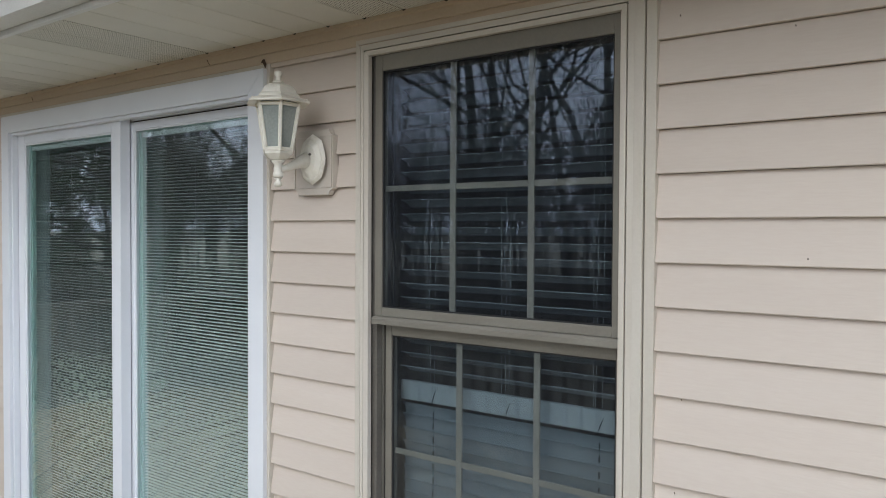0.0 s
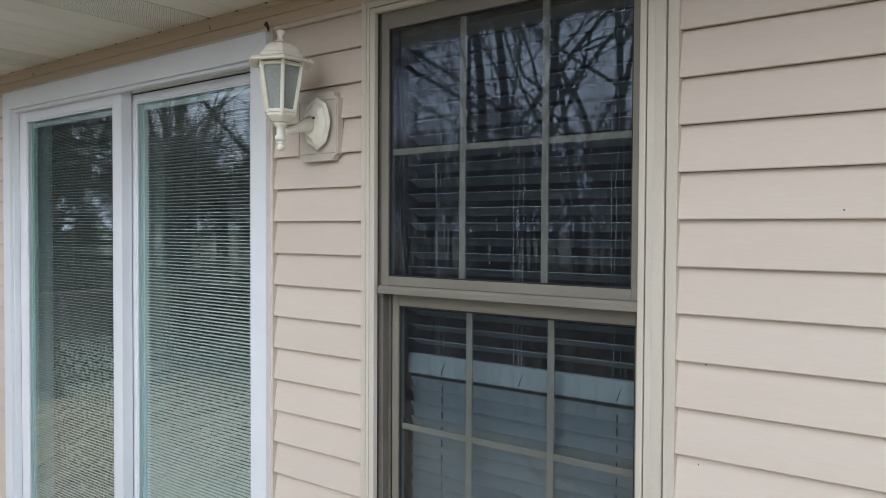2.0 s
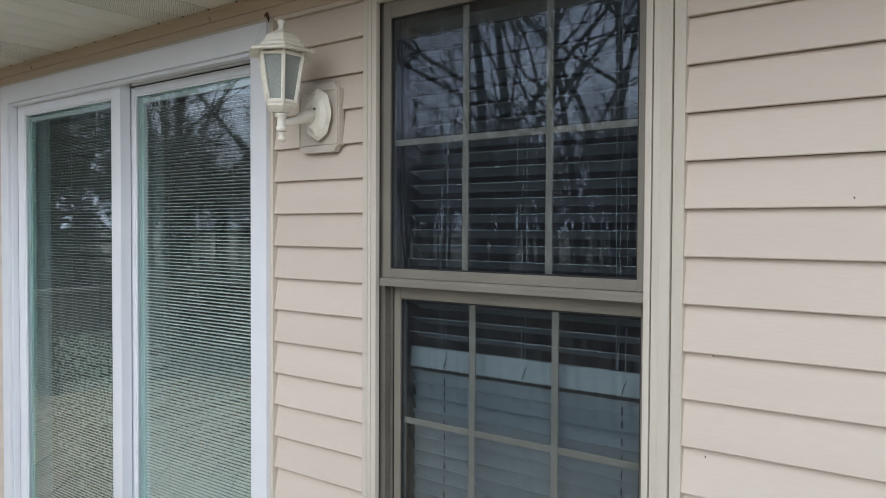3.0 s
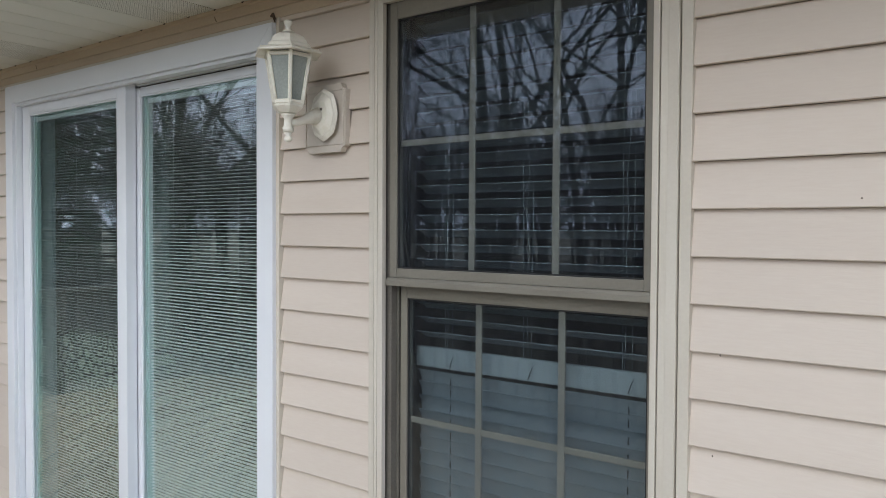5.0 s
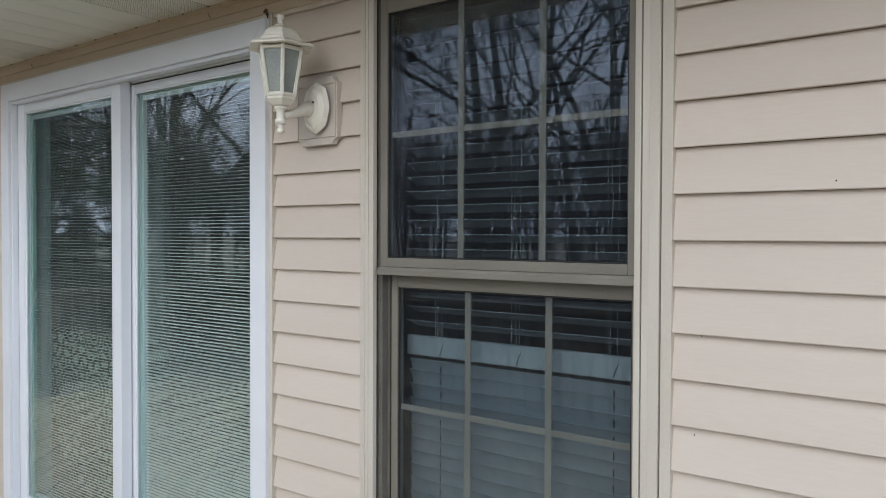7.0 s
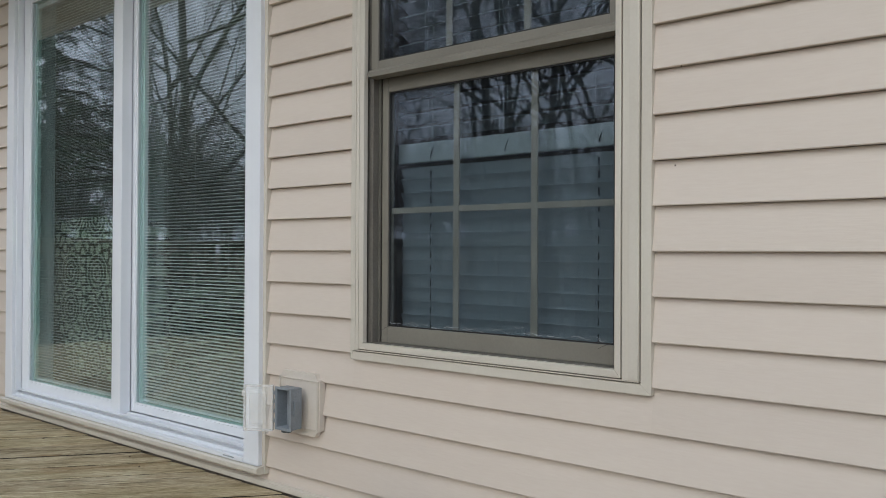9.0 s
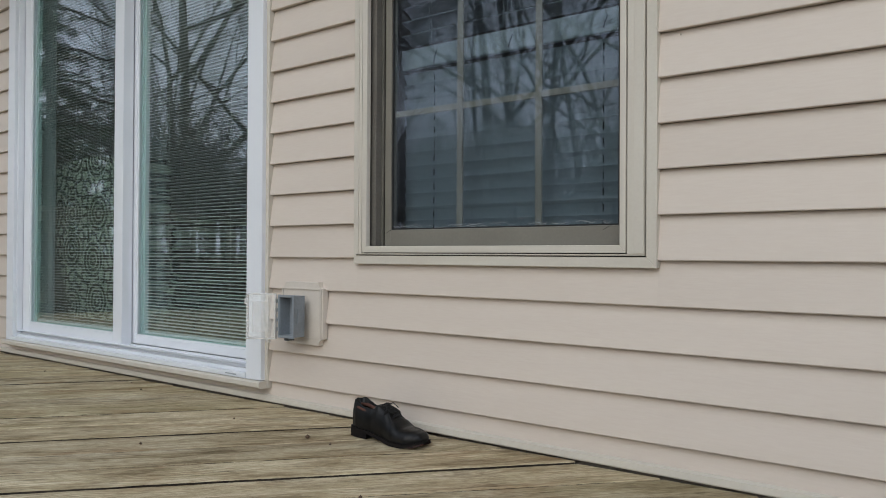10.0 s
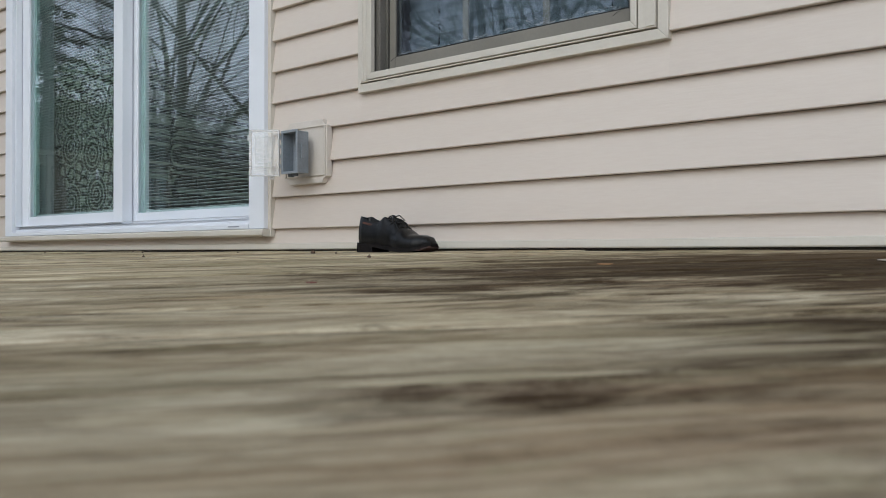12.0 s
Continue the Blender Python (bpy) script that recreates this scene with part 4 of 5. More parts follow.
part("back", box(BX0 + 0.004, BX1 - 0.004, BYB - 0.006, BYB, BZ0 + 0.004, BZ1 - 0.004, 0.001), GREYPL, outlet)
for nm, b in (("side", (BX0, BX0 + 0.005, BYF, BYB - 0.0002, BZ0, BZ1)), ("side", (BX1 - 0.005, BX1, BYF, BYB - 0.0002, BZ0, BZ1)),
              ("top", (BX0 + 0.0052, BX1 - 0.0052, BYF, BYB - 0.0002, BZ1 - 0.005, BZ1)), ("bottom", (BX0 + 0.0052, BX1 - 0.0052, BYF, BYB - 0.0002, BZ0, BZ0 + 0.005))):
    part(nm, box(*b, 0.0012), GREYPL, outlet)
ring(outlet, "rim", (BX0 - 0.003, BX1 + 0.003, BZ0 - 0.003, BZ1 + 0.003), (BX0 + 0.005, BX1 - 0.005, BZ0 + 0.005, BZ1 - 0.005), BYF - 0.004, BYF - 0.0002, GREYPL, 0.001)
part("latch", prism([(BYF + 0.012, 0.278), (BYF + 0.012, 0.325), (BYF + 0.03, 0.318), (BYF + 0.03, 0.284)], lambda u, v, w: (BX1 + 0.0002 + w * 0.004, u, v), 0.001), GREYPL, outlet)
for z in (0.258, 0.288, 0.318, 0.345):
    part("hinge_knuckle", box(BX0 - 0.010, BX0 - 0.0032, BYF - 0.006, BYF + 0.004, z - 0.006, z + 0.006, 0.0015), GREYPL, outlet)
part("cable_notch", box(BX0 + 0.018, BX0 + 0.034, BYF + 0.004, BYF + 0.018, BZ0 - 0.012, BZ0 - 0.0003, 0.002), DARKPL, outlet)
part("cable_notch", box(BX1 - 0.030, BX1 - 0.016, BYF + 0.004, BYF + 0.018, BZ0 - 0.010, BZ0 - 0.0003, 0.002), DARKPL, outlet)
part("inner_strip", box(BX1 - 0.0082, BX1 - 0.0055, BYF + 0.012, BYF + 0.018, 0.258, 0.330), WHITE, outlet, "pale strip inside the box")
ch, ct = Vector((BX0 - 0.006, BYF - 0.004, 0)), Vector((-1.966, -0.143, 0))
cd = (ct - ch).normalized()
cn = Vector((-cd.y, cd.x, 0))
if cn.y > 0:
    cn = -cn
CL = (ct - ch).length


def cover_bar(u0, u1, w0, w1, z0, z1, bevel=0.0015):
    b = box(u0, u1, w0, w1, z0, z1, bevel)
    m = Matrix(((cd.x, cn.x, 0, ch.x), (cd.y, cn.y, 0, ch.y), (0, 0, 1, 0), (0, 0, 0, 1)))
    bmesh.ops.transform(b, matrix=m, verts=b.verts)
    return b


cover = part("cover", cover_bar(0.002, CL, 0.010, 0.0125, 0.228, 0.368), CLEAR, outlet, "clear plastic cover swung open")
for u0, u1, z0, z1 in ((0.002, 0.006, 0.228, 0.368), (CL - 0.004, CL, 0.228, 0.368), (0.0062, CL - 0.0042, 0.228, 0.232), (0.0062, CL - 0.0042, 0.364, 0.368)):
    part("cover_wall", cover_bar(u0, u1, -0.008, 0.0098, z0, z1, 0.001), CLEAR_EDGE, cover)
part("raised_window", cover_bar(0.02, CL - 0.02, 0.0127, 0.018, 0.25, 0.346, 0.003), CLEAR, cover)
part("cover_tab", cover_bar(CL + 0.0002, CL + 0.007, -0.002, 0.006, 0.335, 0.353), CLEAR_EDGE, cover)
part("cover_tab", cover_bar(0.018, 0.034, -0.004, 0.006, 0.218, 0.2278), CLEAR, cover)

# ---- shoe ----
shoe = thing("dress_shoe", (-1.42, -0.085, -0.003), "single worn black leather lace-up dress shoe on the deck", "shoe")
SX0, SLEN, SYC, SZ0 = -1.533, 0.263, -0.108, SLOPE * -0.108


def lerp_table(table, s):
    for (a, va), (b, vb) in zip(table, table[1:]):
        if s <= b:
            f = (s - a) / (b - a)
            f = f * f * (3 - 2 * f)
            return va + f * (vb - va)
    return table[-1][1]


HALF = [(0.0, 0.017), (0.03, 0.027), (0.1, 0.032), (0.3, 0.031), (0.5, 0.036), (0.68, 0.044), (0.82, 0.041), (0.93, 0.029), (0.985, 0.018), (1.0, 0.009)]
TOPZ = [(0.0, 0.097), (0.05, 0.097), (0.13, 0.088), (0.2, 0.081), (0.3, 0.080), (0.41, 0.093), (0.5, 0.083), (0.62, 0.062), (0.75, 0.045), (0.88, 0.043), (0.96, 0.039), (1.0, 0.027)]
BASE = [(0.0, 0.026), (0.3, 0.022), (0.42, 0.017), (0.6, 0.010), (0.78, 0.009), (0.9, 0.013), (1.0, 0.021)]
MID = [(0.0, 0.006), (0.4, 0.0), (0.7, -0.004), (1.0, -0.010)]


def shoe_sections(count):
    for i in range(count):
        s = i / (count - 1)
        yield s, SX0 + 0.004 + s * (SLEN - 0.008), SYC + lerp_table(MID, s), lerp_table(HALF, s), lerp_table(BASE, s), lerp_table(TOPZ, s)


bm = bmesh.new()
rows = []
for s, x, yc, w, b, t in shoe_sections(64):
    open_top = 1.0 if 0.03 < s < 0.40 else (0.0 if s > 0.44 or s < 0.005 else (0.6 if s <= 0.03 else (0.44 - s) / 0.04))
    h = t - b
    o = [(1.0, 0.0), (1.06, 0.18), (1.06, 0.38), (1.0, 0.58), (0.88, 0.8), (0.74, 0.96), (0.68, 1.0), (0.62, 0.96), (0.56, 0.5), (0.0, 0.22)]
    c = [(1.0, 0.0), (1.05, 0.2), (1.04, 0.4), (0.97, 0.58), (0.84, 0.76), (0.66, 0.89), (0.5, 0.955), (0.33, 0.985), (0.16, 0.998), (0.0, 1.0)]
    half = [(a0 * open_top + b0 * (1 - open_top), a1 * open_top + b1 * (1 - open_top)) for (a0, a1), (b0, b1) in zip(o, c)]
    line = [(x, yc - u * w, SZ0 + b + v * h) for u, v in half] + [(x, yc + u * w, SZ0 + b + v * h) for u, v in half[-2::-1]]
    rows.append([bm.verts.new(p) for p in line])
for p, q in zip(rows, rows[1:]):
    for k in range(len(p) - 1):
        bm.faces.new((p[k], p[k + 1], q[k + 1], q[k]))
bm.faces.new(rows[0])
bm.faces.new(rows[-1][::-1])
part("upper", bm, LEATHER, shoe, "creased black leather", smooth=True)
bm = bmesh.new()
add_prism(bm, [(SX0 + 0.05, 0.0), (SX0 + 0.035, 0.018), (SX0 + 0.06, 0.024), (SX0 + 0.108, 0.018), (SX0 + 0.11, -0.012), (SX0 + 0.06, -0.024), (SX0 + 0.035, -0.018)],
          lambda u, v, w: (u, SYC + v * 0.95, SZ0 + 0.052 + w * 0.004), 0.001)
part("insole", bm, LINING, shoe, "brown inner sole")
for side in (-1, 1):
    part("collar_lining", tube([(SX0 + 0.012 + 0.0, SYC + side * 0.010, SZ0 + 0.080), (SX0 + 0.03, SYC + side * 0.0195, SZ0 + 0.078), (SX0 + 0.07, SYC + side * 0.0185, SZ0 + 0.068), (SX0 + 0.11, SYC + side * 0.017, SZ0 + 0.074)],
                               [0.004, 0.005, 0.006, 0.004], 8), LINING, shoe, smooth=True)


def sole_plan(s0, s1, grow, count=30):
    left, right = [], []
    for i in range(count):
        s = s0 + (s1 - s0) * i / (count - 1)
        w = lerp_table(HALF, s) + grow
        yc = SYC + lerp_table(MID, s)
        x = SX0 + s * SLEN
        left.append((x, yc - w, s))
        right.append((x, yc + w, s))
    return left + right[::-1]


def sole_solid(s0, s1, grow, lo, hi):
    bm = bmesh.new()
    pts = sole_plan(s0, s1, grow)
    a = [bm.verts.new((x, y, SZ0 + lo(s))) for x, y, s in pts]
    b = [bm.verts.new((x, y, SZ0 + hi(s))) for x, y, s in pts]
    k = len(pts) // 2
    for i in range(k - 1):
        for r, fl in ((a, False), (b, True)):
            q = (r[i], r[i + 1], r[-2 - i], r[-1 - i])
            bm.faces.new(q[::-1] if fl else q)
    for i in range(len(pts)):
        j = (i + 1) % len(pts)
        bm.faces.new((a[i], a[j], b[j], b[i]))
    return bm


part("sole", sole_solid(0.0, 1.0, 0.0045, lambda s: lerp_table(BASE, s) - 0.009, lambda s: lerp_table(BASE, s) + 0.0005), SOLE, shoe, "dark welted sole")
part("toe_edge", sole_solid(0.88, 1.0, 0.0050, lambda s: lerp_table(BASE, s) - 0.0096, lambda s: lerp_table(BASE, s) - 0.0060), SOLE_RED, shoe, "worn reddish sole edge")
part("heel", sole_solid(0.0, 0.27, 0.0035, lambda s: 0.0, lambda s: lerp_table(BASE, s) - 0.0092), SOLE, shoe, "stacked heel")
part("tongue", prism([(-0.018, 0), (0.018, 0), (0.022, 0.5), (0.016, 1.0), (-0.016, 1.0), (-0.022, 0.5)],
                     lambda u, v, w: (SX0 + 0.150 - 0.052 * v, SYC + u, SZ0 + 0.074 + 0.015 * v + w * 0.003), 0.001), LEATHER, shoe)
for i in range(4):
    s = 0.43 + i * 0.048
    x = SX0 + s * SLEN
    z = SZ0 + lerp_table(TOPZ, s) + 0.003
    part("lace", tube([(x, SYC - 0.021, z - 0.010), (x + 0.002, SYC - 0.012, z - 0.001), (x + 0.003, SYC, z + 0.002), (x + 0.002, SYC + 0.012, z - 0.001), (x, SYC + 0.021, z - 0.010)], 0.0019, 6), LACE, shoe)
    part("lace", tube([(x, SYC - 0.019, z - 0.008), (x + 0.008, SYC, z - 0.0005), (x + 0.013, SYC + 0.017, z - 0.012)], 0.0017, 6), LACE, shoe)
KX, KZ = SX0 + 0.45 * SLEN, SZ0 + 0.096
part("lace_bow", tube([(KX, SYC, KZ - 0.004), (KX + 0.010, SYC - 0.012, KZ), (KX + 0.020, SYC - 0.026, KZ - 0.016), (KX + 0.014, SYC - 0.027, KZ - 0.024), (KX + 0.006, SYC - 0.016, KZ - 0.012), (KX, SYC, KZ - 0.004)], 0.0018, 6), LACE, shoe)
part("lace_bow", tube([(KX, SYC, KZ - 0.004), (KX + 0.010, SYC + 0.012, KZ + 0.001), (KX + 0.018, SYC + 0.024, KZ - 0.012), (KX + 0.008, SYC + 0.02, KZ - 0.016), (KX, SYC, KZ - 0.004)], 0.0018, 6), LACE, shoe)
part("lace_end", tube([(KX, SYC, KZ), (KX + 0.016, SYC - 0.016, KZ - 0.008), (KX + 0.030, SYC - 0.025, KZ - 0.025), (KX + 0.044, SYC - 0.030, KZ - 0.041)], 0.0016, 6), LACE, shoe)

# ---- small litter on the deck and specks on the siding ----


def acorn_cap(x, y, r):
    z = SLOPE * y
    ob = thing("acorn_cap", (x, y, z), "small brown acorn cap lying on the deck boards", "acorn", "litter on the deck")
    part("cup", lathe([(r * 0.5, z), (r * 0.95, z + r * 0.3), (r, z + r * 0.7), (r * 0.7, z + r * 1.15), (r * 0.2, z + r * 1.3)], (x, y), 10), ACORN, ob, smooth=True)
    part("stalk", tube([(x, y, z + r * 1.25), (x + r * 0.3, y, z + r * 1.9)], r * 0.14, 5), ACORN, ob)


for x, y, r in ((-1.924, -0.518, 0.0038), (-1.602, -0.221, 0.0065), (-1.155, -0.478, 0.0040), (-1.50, -0.235, 0.0035), (-1.95, -0.20, 0.003), (-2.6, -0.12, 0.0035), (-2.75, -0.07, 0.003), (-3.3, -0.14, 0.0035)):
    acorn_cap(x, y, r)


def leaf_bit(x, y, size, turn, material, label):
    z = SLOPE * y + 0.001
    outline = [(-1, 0), (-0.6, 0.3), (0, 0.42), (0.6, 0.26), (1, 0), (0.5, -0.3), (-0.2, -0.36), (-0.7, -0.2)]
    c, s = math.cos(turn), math.sin(turn)
    bm = prism(outline, lambda u, v, w: (x + size * (u * c - v * s), y + size * (u * s + v * c), z + 0.08 * size * u * u + w * 0.0008))
    tagged(part("leaf_fragment", bm, material), label, "leaf", "litter on the deck")


leaf_bit(-0.535, -0.684, 0.010, 0.4, LEAFM, "small orange leaf fragment on the deck boards")
leaf_bit(-0.237, -0.515, 0.013, 1.2, PALE, "pale curled leaf fragment on the dark boards")
leaf_bit(-0.640, -1.105, 0.0055, 0.8, REDBERRY, "dark red bud scale on the deck boards")

# ---- trees behind the camera, mirrored in the panes ----


def grow(rng, height, spread, levels, start=0.22, lean=(0, 0)):
    """Branches of a bare tree as a list of (points, radii, level)."""
    out = []

    def branch(p, d, length, r, level):
        steps = 7 if level == 0 else (5 if level < 3 else 3)
        pts, rad = [p.copy()], [r]
        for i in range(steps):
            d = (d + Vector((rng.gauss(0, 1), rng.gauss(0, 1), rng.gauss(0, 0.6))) * (0.07 if level == 0 else 0.17) + Vector((0, 0, 0.05 if level else 0.02))).normalized()
            p = p + d * (length / steps)
            pts.append(p.copy())
            rad.append(max(0.0025, r * (1 - 0.8 * (i + 1) / steps)))
        out.append((pts, rad, level))
        if level >= levels:
            return
        kids = (8, 7, 6, 5, 3)[min(level, 4)]
        for k in range(kids):
            f = start + (1 - start) * (k + rng.random()) / kids if level == 0 else 0.2 + 0.8 * (k + rng.random()) / kids
            j = min(int(f * steps), steps - 1)
            g = f * steps - j
            q = pts[j].lerp(pts[j + 1], min(g, 1))
            axis = (pts[j + 1] - pts[j]).normalized()
            side = axis.orthogonal().normalized()
            side.rotate(Matrix.Rotation(rng.random() * 6.283, 3, axis))
            a = rng.uniform(0.45, 0.95) * spread
            nd = (axis * math.cos(a) + side * math.sin(a)).normalized()
            branch(q, nd, length * rng.uniform(0.45, 0.68) * (1.05 - 0.4 * f), max(0.003, rad[j] * rng.uniform(0.45, 0.65)), level + 1)

    branch(Vector((0, 0, 0)), Vector((lean[0], lean[1], 1)).normalized(), height, height * 0.0115, 0)
    return out


def tubes_mesh(name, branches, material):
    verts, faces = [], []
    for pts, rad, level in branches:
        sides = 9 if level == 0 else (6 if level == 1 else (4 if level == 2 else 3))
        first = len(verts)
        for i, p in enumerate(pts):
            d = (pts[min(i + 1, len(pts) - 1)] - pts[max(i - 1, 0)]).normalized()
            u = d.cross(Vector((0.31, 0.95, 0.05))).normalized()
            v = d.cross(u)
            for k in range(sides):
                a = 2 * math.pi * k / sides
                verts.append(p + rad[i] * (math.cos(a) * u + math.sin(a) * v))
        for i in range(len(pts) - 1):
            for k in range(sides):
                a, b = first + i * sides + k, first + i * sides + (k + 1) % sides
                faces.append((a, b, b + sides, a + sides))
    me = bpy.data.meshes.new(name)
    me.from_pydata([tuple(v) for v in verts], [], faces)
    me.materials.append(material)
    return me


def bare_tree(seed, height, spread, levels, label, lean=(0, 0), start=0.22):
    b = grow(random.Random(seed), height, spread, levels, start, lean)
    root = thing("bare_tree", (0, 0, 0), label, "tree", "trees round the yard")
    for nm, keep, m in (("trunk", lambda lv: lv < 2, BARK), ("crown", lambda lv: lv >= 2, TWIG)):
        ob = new(nm, tubes_mesh(nm, [x for x in b if keep(x[2])], m))
        ob.parent = root
    return root


def needle_clump(rng, verts, faces, p, size, count):
    for _ in range(count):
        d = Vector((rng.gauss(0, 1), rng.gauss(0, 1), rng.gauss(-0.35, 0.6))).normalized()
        u = d.cross(Vector((rng.gauss(0, 1), rng.gauss(0, 1), rng.gauss(0, 1)))).normalized() * size * 0.045
        e = p + d * size * rng.uniform(0.6, 1.1)
        k = len(verts)
        verts += [tuple(p + u), tuple(p - u), tuple(e)]
        faces.append((k, k + 1, k + 2))


def pine_tree(seed, height, label):
    rng = random.Random(seed)
    root = thing("pine_tree", (0, 0, 0), label, "tree", "trees round the yard")
    tpts = [Vector((0.15 * math.sin(i * 0.7), 0.1 * math.cos(i * 0.9), height * i / 9)) for i in range(10)]
    limbs = [(tpts, [height * 0.017 * (1 - 0.85 * i / 9) for i in range(10)], 0)]
    verts, faces = [], []
    for k in range(46):
        f = 0.1 + 0.88 * k / 46
        a = k * 2.4 + rng.uniform(-0.5, 0.5)
        length = height * (0.30 * (1 - f) + 0.06) * rng.uniform(0.7, 1.15)
        p = Vector((0.15 * math.sin(f * 9 * 0.7), 0.1 * math.cos(f * 9 * 0.9), height * f))
        pts = [p]
        for i in range(1, 6):
            g = i / 5
            pts.append(p + Vector((math.cos(a + 0.1 * math.sin(i)) * length * g, math.sin(a + 0.1 * math.sin(i)) * length * g, length * (0.10 * g - 0.30 * g * g) + rng.gauss(0, 0.05))))
        limbs.append((pts, [0.05 * (1 - f) + 0.018 - 0.012 * i / 5 for i in range(6)], 2))
        for i in range(1, 6):
            for _ in range(4):
                q = pts[i] + Vector((rng.gauss(0, 0.22), rng.gauss(0, 0.22), rng.gauss(-0.08, 0.14))) * (length / 2.2)
                limbs.append(([pts[i - 1].lerp(pts[i], 0.5), q], [0.008, 0.004], 3))
                for _ in range(2):
                    needle_clump(rng, verts, faces, q + Vector((rng.gauss(0, 0.1), rng.gauss(0, 0.1), rng.gauss(0, 0.08))), rng.uniform(0.2, 0.34), 8)
    ob = new("trunk", tubes_mesh("trunk", limbs, BARK))
    ob.parent = root
    me = bpy.data.meshes.new("crown")
    me.from_pydata(verts, [], faces)
    me.materials.append(NEEDLE)
    ob = new("crown", me)
    ob.parent = root
    return root


G = -0.75
oak = bare_tree(11, 13.0, 1.05, 5, "tall bare hardwood with spreading crooked limbs", (0.12, 0.05), 0.16)
maple = bare_tree(23, 11.0, 1.12, 5, "bare forked hardwood with a dense twiggy crown", (-0.1, 0.1), 0.14)
slim = bare_tree(37, 9.0, 1.05, 5, "slim bare hardwood with fine arching twigs", (0.05, -0.05), 0.1)
pine = pine_tree(5, 11.0, "tall pine with drooping green needle boughs")
oak.matrix_basis = pose(-9.8, -12.6, G, 0, 0, 40)
maple.matrix_basis = pose(-13.0, -6.8, G, 0, 0, 100)
slim.matrix_basis = pose(-5.0, -9.0, G, 0, 0, 10)
pine.matrix_basis = pose(-18.2, -6.6, G, 0, 0, 30)
for kind, x, y, turn, size in ((oak, -14.8, -10.2, 200, 0.95), (oak, -11.5, -16.0, 10, 1.1), (oak, -23.0, -13.0, 75, 1.0),
                               (maple, -7.2, -10.5, 15, 0.85), (maple, -5.2, -14.5, 250, 1.0), (maple, -21.0, -10.5, 140, 1.0),
                               (slim, -12.3, -11.0, 220, 0.9), (slim, -7.4, -12.5, 310, 1.0), (slim, -17.6, -8.8, 80, 0.8), (slim, -9.6, -8.6, 260, 0.7),
                               (pine, -23.5, -9.0, 160, 0.8)):
    copy_thing(kind, pose(x, y, G, 0, 0, turn) @ Matrix.Scale(size, 4))


def far_woods():
    rng = random.Random(91)
    verts, faces = [], []
    shapes = [grow(random.Random(200 + i), 1.0, 0.7, 2, 0.25) for i in range(6)]
    for _ in range(420):
        a, r = rng.uniform(math.pi * 0.93, math.pi * 1.48), rng.uniform(20, 48)
        base = Vector((-2 + r * math.cos(a), r * math.sin(a), G))
        h, turn = r * rng.uniform(0.09, 0.17) + 0.8, rng.uniform(0, 6.28)
        c, s = math.cos(turn), math.sin(turn)
        for pts, rad, level in shapes[rng.randrange(6)]:
            first = len(verts)
            for i, p in enumerate(pts):
                q = base + h * Vector((p.x * c - p.y * s, p.x * s + p.y * c, p.z))
                w = max(rad[i] * h, 0.012)
                for k in range(3):
                    b = 2.1 * k
                    verts.append((q.x + w * math.cos(b), q.y + w * math.sin(b), q.z + (0 if level == 0 else w * math.sin(b + 1))))
            for i in range(len(pts) - 1):
                for k in range(3):
                    u, v = first + i * 3 + k, first + i * 3 + (k + 1) % 3
                    faces.append((u, v, v + 3, u + 3))
    me = bpy.data.meshes.new("far_woods")
    me.from_pydata(verts, [], faces)
    me.materials.append(TWIG)
    tagged(new("far_woods", me), "grey-brown leafless winter woods beyond the yard", "woods", kind="stuff")


far_woods()


def brush():
    """Low leafless scrub at the edge of the yard."""
    rng = random.Random(17)
    items = []
    for _ in range(520):
        a, r = rng.uniform(math.pi * 0.95, math.pi * 1.5), rng.uniform(9.5, 26)
        p = Vector((-2 + r * math.cos(a), r * math.sin(a), G))
        if p.y > DY0 - 1.5 and p.x > DX0 - 1.5:
            continue
        for _ in range(9):
            d = Vector((rng.gauss(0, 0.45), rng.gauss(0, 0.45), 1)).normalized()
            h = rng.uniform(0.6, 1.8)
            items.append(([p, p + d * h * 0.5, p + (d + Vector((rng.gauss(0, 0.3), rng.gauss(0, 0.3), 0))) * h], [0.012, 0.008, 0.004], 3))
    tagged(new("scrub", tubes_mesh("scrub", items, TWIG)), "tangled leafless scrub along the wood's edge", "scrub", kind="stuff")


brush()

# ---- siding courses ----
BLOCKED = ((-3.990, -2.038, 0.050, 2.116), (-1.643, -0.713, 0.464, 2.132))


def lap_y(v):
    """Face of a lap at height v above its butt: nosed at the foot, leaning back to the top."""
    return 0.0165 * min(1.0, max(0.0, v) / STEP)


def course_piece(x0, x1, zb, lo, hi):
    pts = []
    if lo <= zb + 1e-6:
        pts += [(0.0235, zb + 0.002), (0.0045, zb), (0.001, zb + 0.0005), (0.0, zb + 0.0025)]
    else:
        pts += [(0.0235, lo), (lap_y(lo - zb), lo)]
    pts += [(lap_y((hi - zb) * 0.5 + max(lo - zb, 0) * 0.5) - 0.0006, (max(lo, zb) + hi) / 2), (lap_y(hi - zb), hi), (0.0235, hi)]
    return prism(pts, lambda u, v, w: (x0 + w * (x1 - x0), u, v))


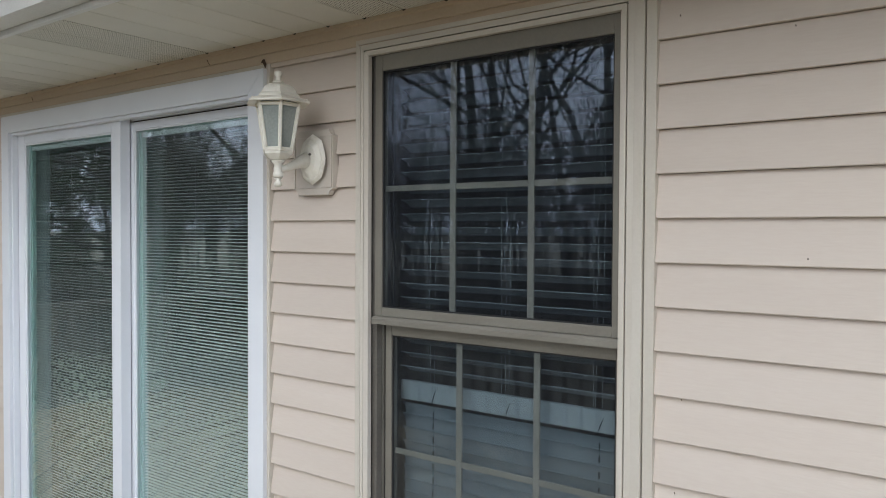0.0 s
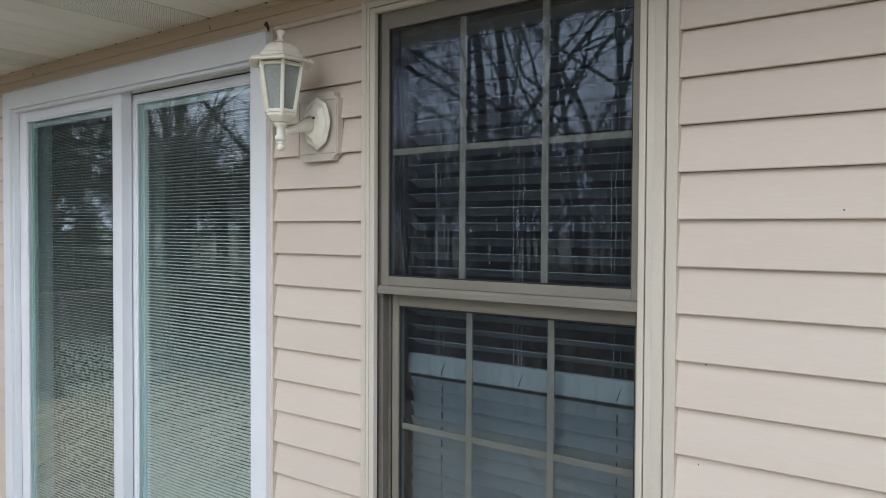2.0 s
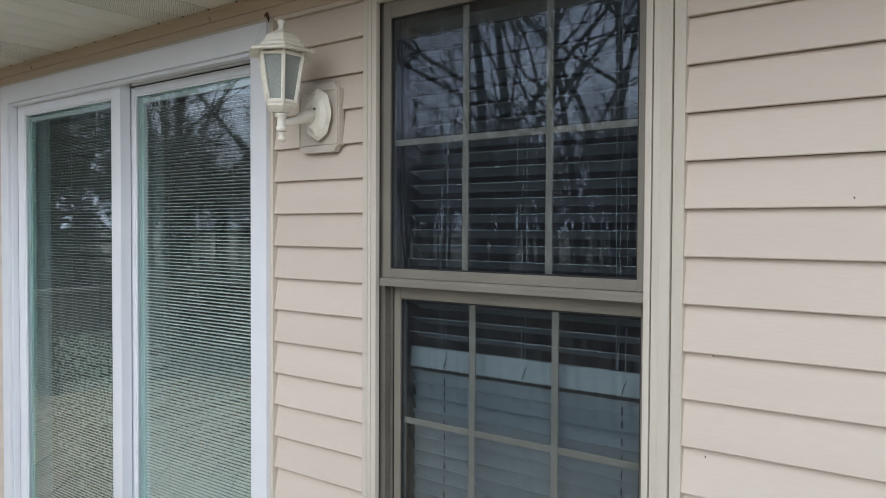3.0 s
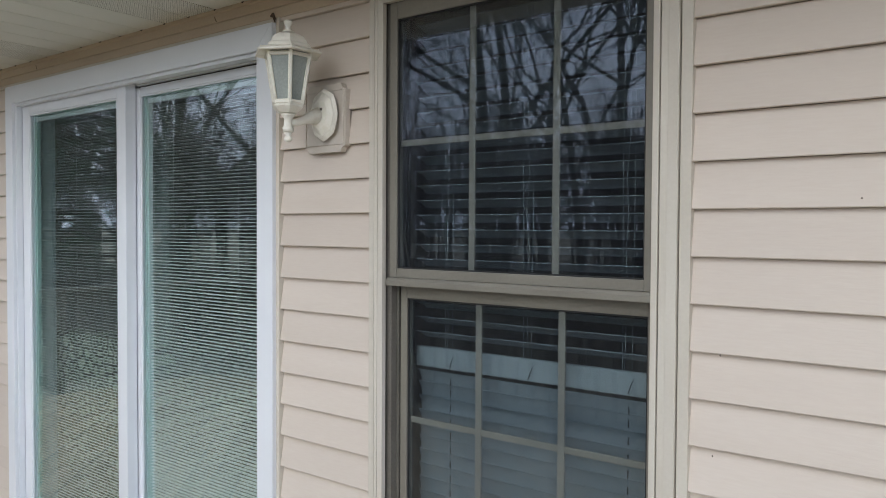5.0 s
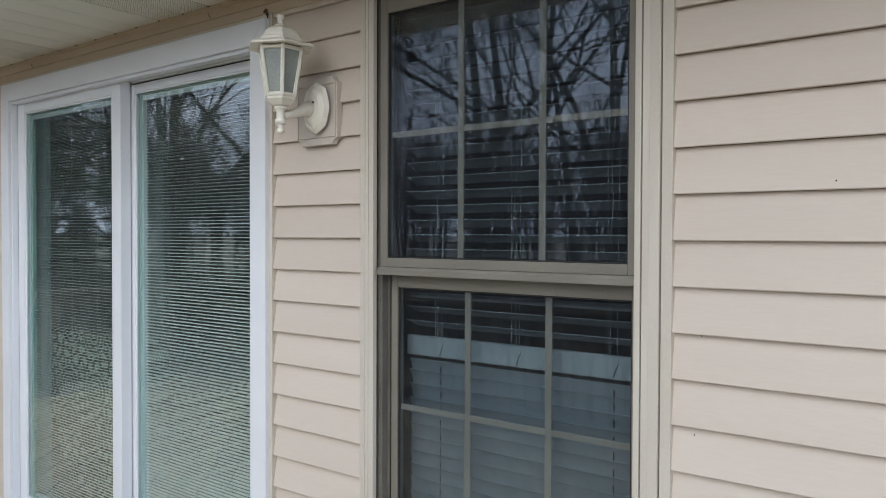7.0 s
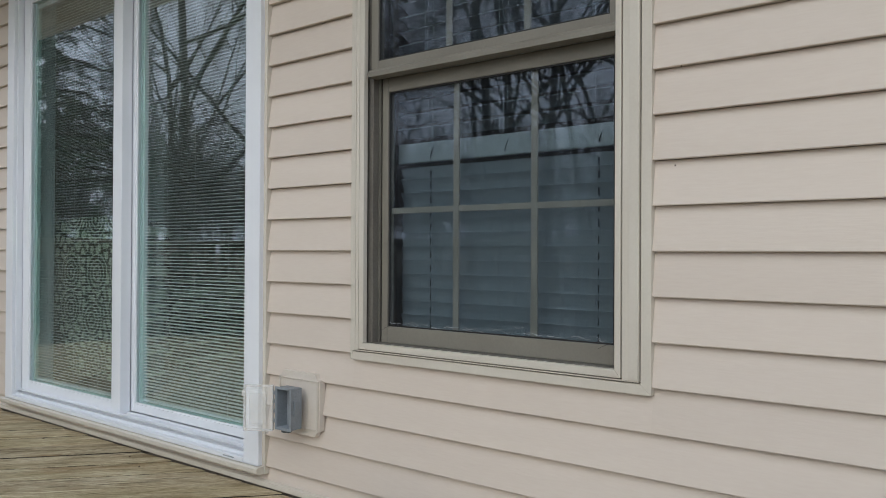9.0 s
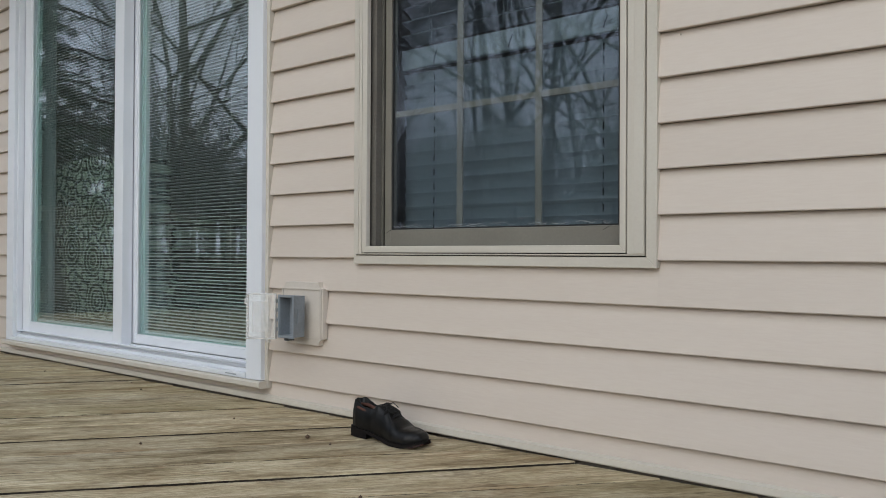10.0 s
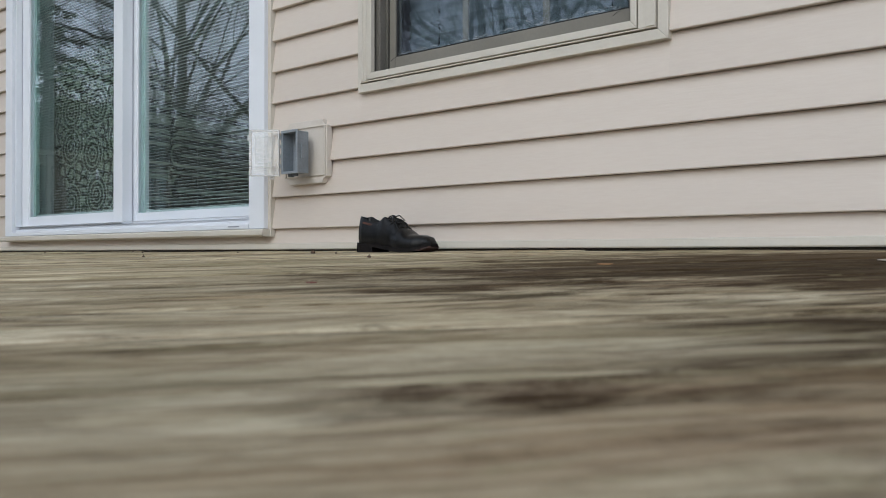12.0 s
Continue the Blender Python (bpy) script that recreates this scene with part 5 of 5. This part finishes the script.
for n in range(-1, 21):
    zb = LAP + STEP * n
    lo_all, hi_all = (0.012, zb + STEP) if n == -1 else (zb, min(zb + STEP, 2.149))
    if hi_all - lo_all < 0.004:
        continue
    cuts = sorted({WALL_X0, WALL_X1, *(v for b in BLOCKED for v in b[:2])})
    spans = []
    for x0, x1 in zip(cuts, cuts[1:]):
        free = [(lo_all, hi_all)]
        for b in BLOCKED:
            if b[0] < (x0 + x1) / 2 < b[1]:
                free = [q for lo, hi in free for q in ((lo, min(hi, b[2])), (max(lo, b[3]), hi)) if q[1] - q[0] > 0.003]
        for f in free:
            if spans and spans[-1][1] == x0 and spans[-1][2] == f:
                spans[-1] = (spans[-1][0], x1, f)
            else:
                spans.append((x0, x1, f))
    for x0, x1, (lo, hi) in spans:
        part("siding_course", course_piece(x0, x1, zb, lo, hi), VINYL, wall_front)
part("starter_strip", prism([(0.0235, 0.006), (-0.004, 0.006), (-0.006, 0.009), (-0.005, 0.024), (0.002, 0.027), (0.0235, 0.027)], lambda u, v, w: (WALL_X0 + w * (WALL_X1 - WALL_X0), u, v)), TRIM, wall_front)

for x, z in ((-0.647, 1.188), (-0.39, 1.512), (-0.42, 1.99), (-0.66, 2.05), (-0.66, 0.973), (-1.60, 1.53)):
    part("speck", lathe([(0.0006, z - 0.002), (0.0014, z - 0.0007), (0.0014, z + 0.0007), (0.0006, z + 0.002)], (x, 0.001), 6), SPECK, wall_front)

# ---- deck boards ----
PITCH, SEAM = 0.1475, 0.541
ROOT2 = math.sqrt(2)


def clip(poly, keep):
    out = []
    for i, p in enumerate(poly):
        q = poly[(i + 1) % len(poly)]
        a, b = keep(p), keep(q)
        if a >= 0:
            out.append(p)
        if a * b < 0:
            f = a / (a - b)
            out.append((p[0] + f * (q[0] - p[0]), p[1] + f * (q[1] - p[1])))
    return out


def board(q0, q1, rng):
    """One diagonal board between two lines x - y = q * root 2, cut to the deck's rectangle."""
    far = 20.0
    strip = [(q0 / ROOT2 - far, -q0 / ROOT2 - far), (q1 / ROOT2 - far, -q1 / ROOT2 - far), (q1 / ROOT2 + far, -q1 / ROOT2 + far), (q0 / ROOT2 + far, -q0 / ROOT2 + far)]
    for keep in (lambda p: p[0] - DX0, lambda p: DX1 - p[0], lambda p: p[1] - DY0, lambda p: DY1 - p[1]):
        strip = clip(strip, keep)
        if len(strip) < 3:
            return None
    fine = []
    for i, p in enumerate(strip):
        q = strip[(i + 1) % len(strip)]
        span = math.dist(p, q)
        cuts = max(1, int(span / 0.07)) if abs((p[0] - p[1]) - (q[0] - q[1])) < 1e-6 else 1
        for c in range(cuts):
            f, w = c / cuts, (rng.gauss(0, 0.0007) if c else 0.0)
            fine.append((p[0] + f * (q[0] - p[0]) + w, p[1] + f * (q[1] - p[1]) - w))
    strip = fine
    bm = bmesh.new()
    rise = rng.uniform(-0.0018, 0.0018)
    rows = []
    for inset, drop in ((0.0, -0.032), (0.0, -0.006), (0.002, -0.0022), (0.007, 0.0)):
        row = []
        for x, y in strip:
            q = (x - y) / ROOT2
            k = max(-1, min(1, ((q0 + q1) / 2 - q) / ((q1 - q0) / 2)))
            xx, yy = x + k * inset / ROOT2, y - k * inset / ROOT2
            row.append(bm.verts.new((xx, yy, SLOPE * yy + drop + rise)))
        rows.append(row)
    k = len(strip)
    # sides, lower bevel and underside take the grimy colour with painted gap shade
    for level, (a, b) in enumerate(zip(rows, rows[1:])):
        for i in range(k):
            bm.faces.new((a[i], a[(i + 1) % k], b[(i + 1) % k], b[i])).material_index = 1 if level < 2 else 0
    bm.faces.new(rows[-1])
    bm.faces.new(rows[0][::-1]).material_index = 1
    return bm


brd = random.Random(3)
for i in range(-40, 30):
    q0 = SEAM + PITCH * i + brd.uniform(0.0008, 0.0026)
    bm = board(q0, SEAM + PITCH * (i + 1) - brd.uniform(0.0008, 0.0026), brd)
    if bm is not None:
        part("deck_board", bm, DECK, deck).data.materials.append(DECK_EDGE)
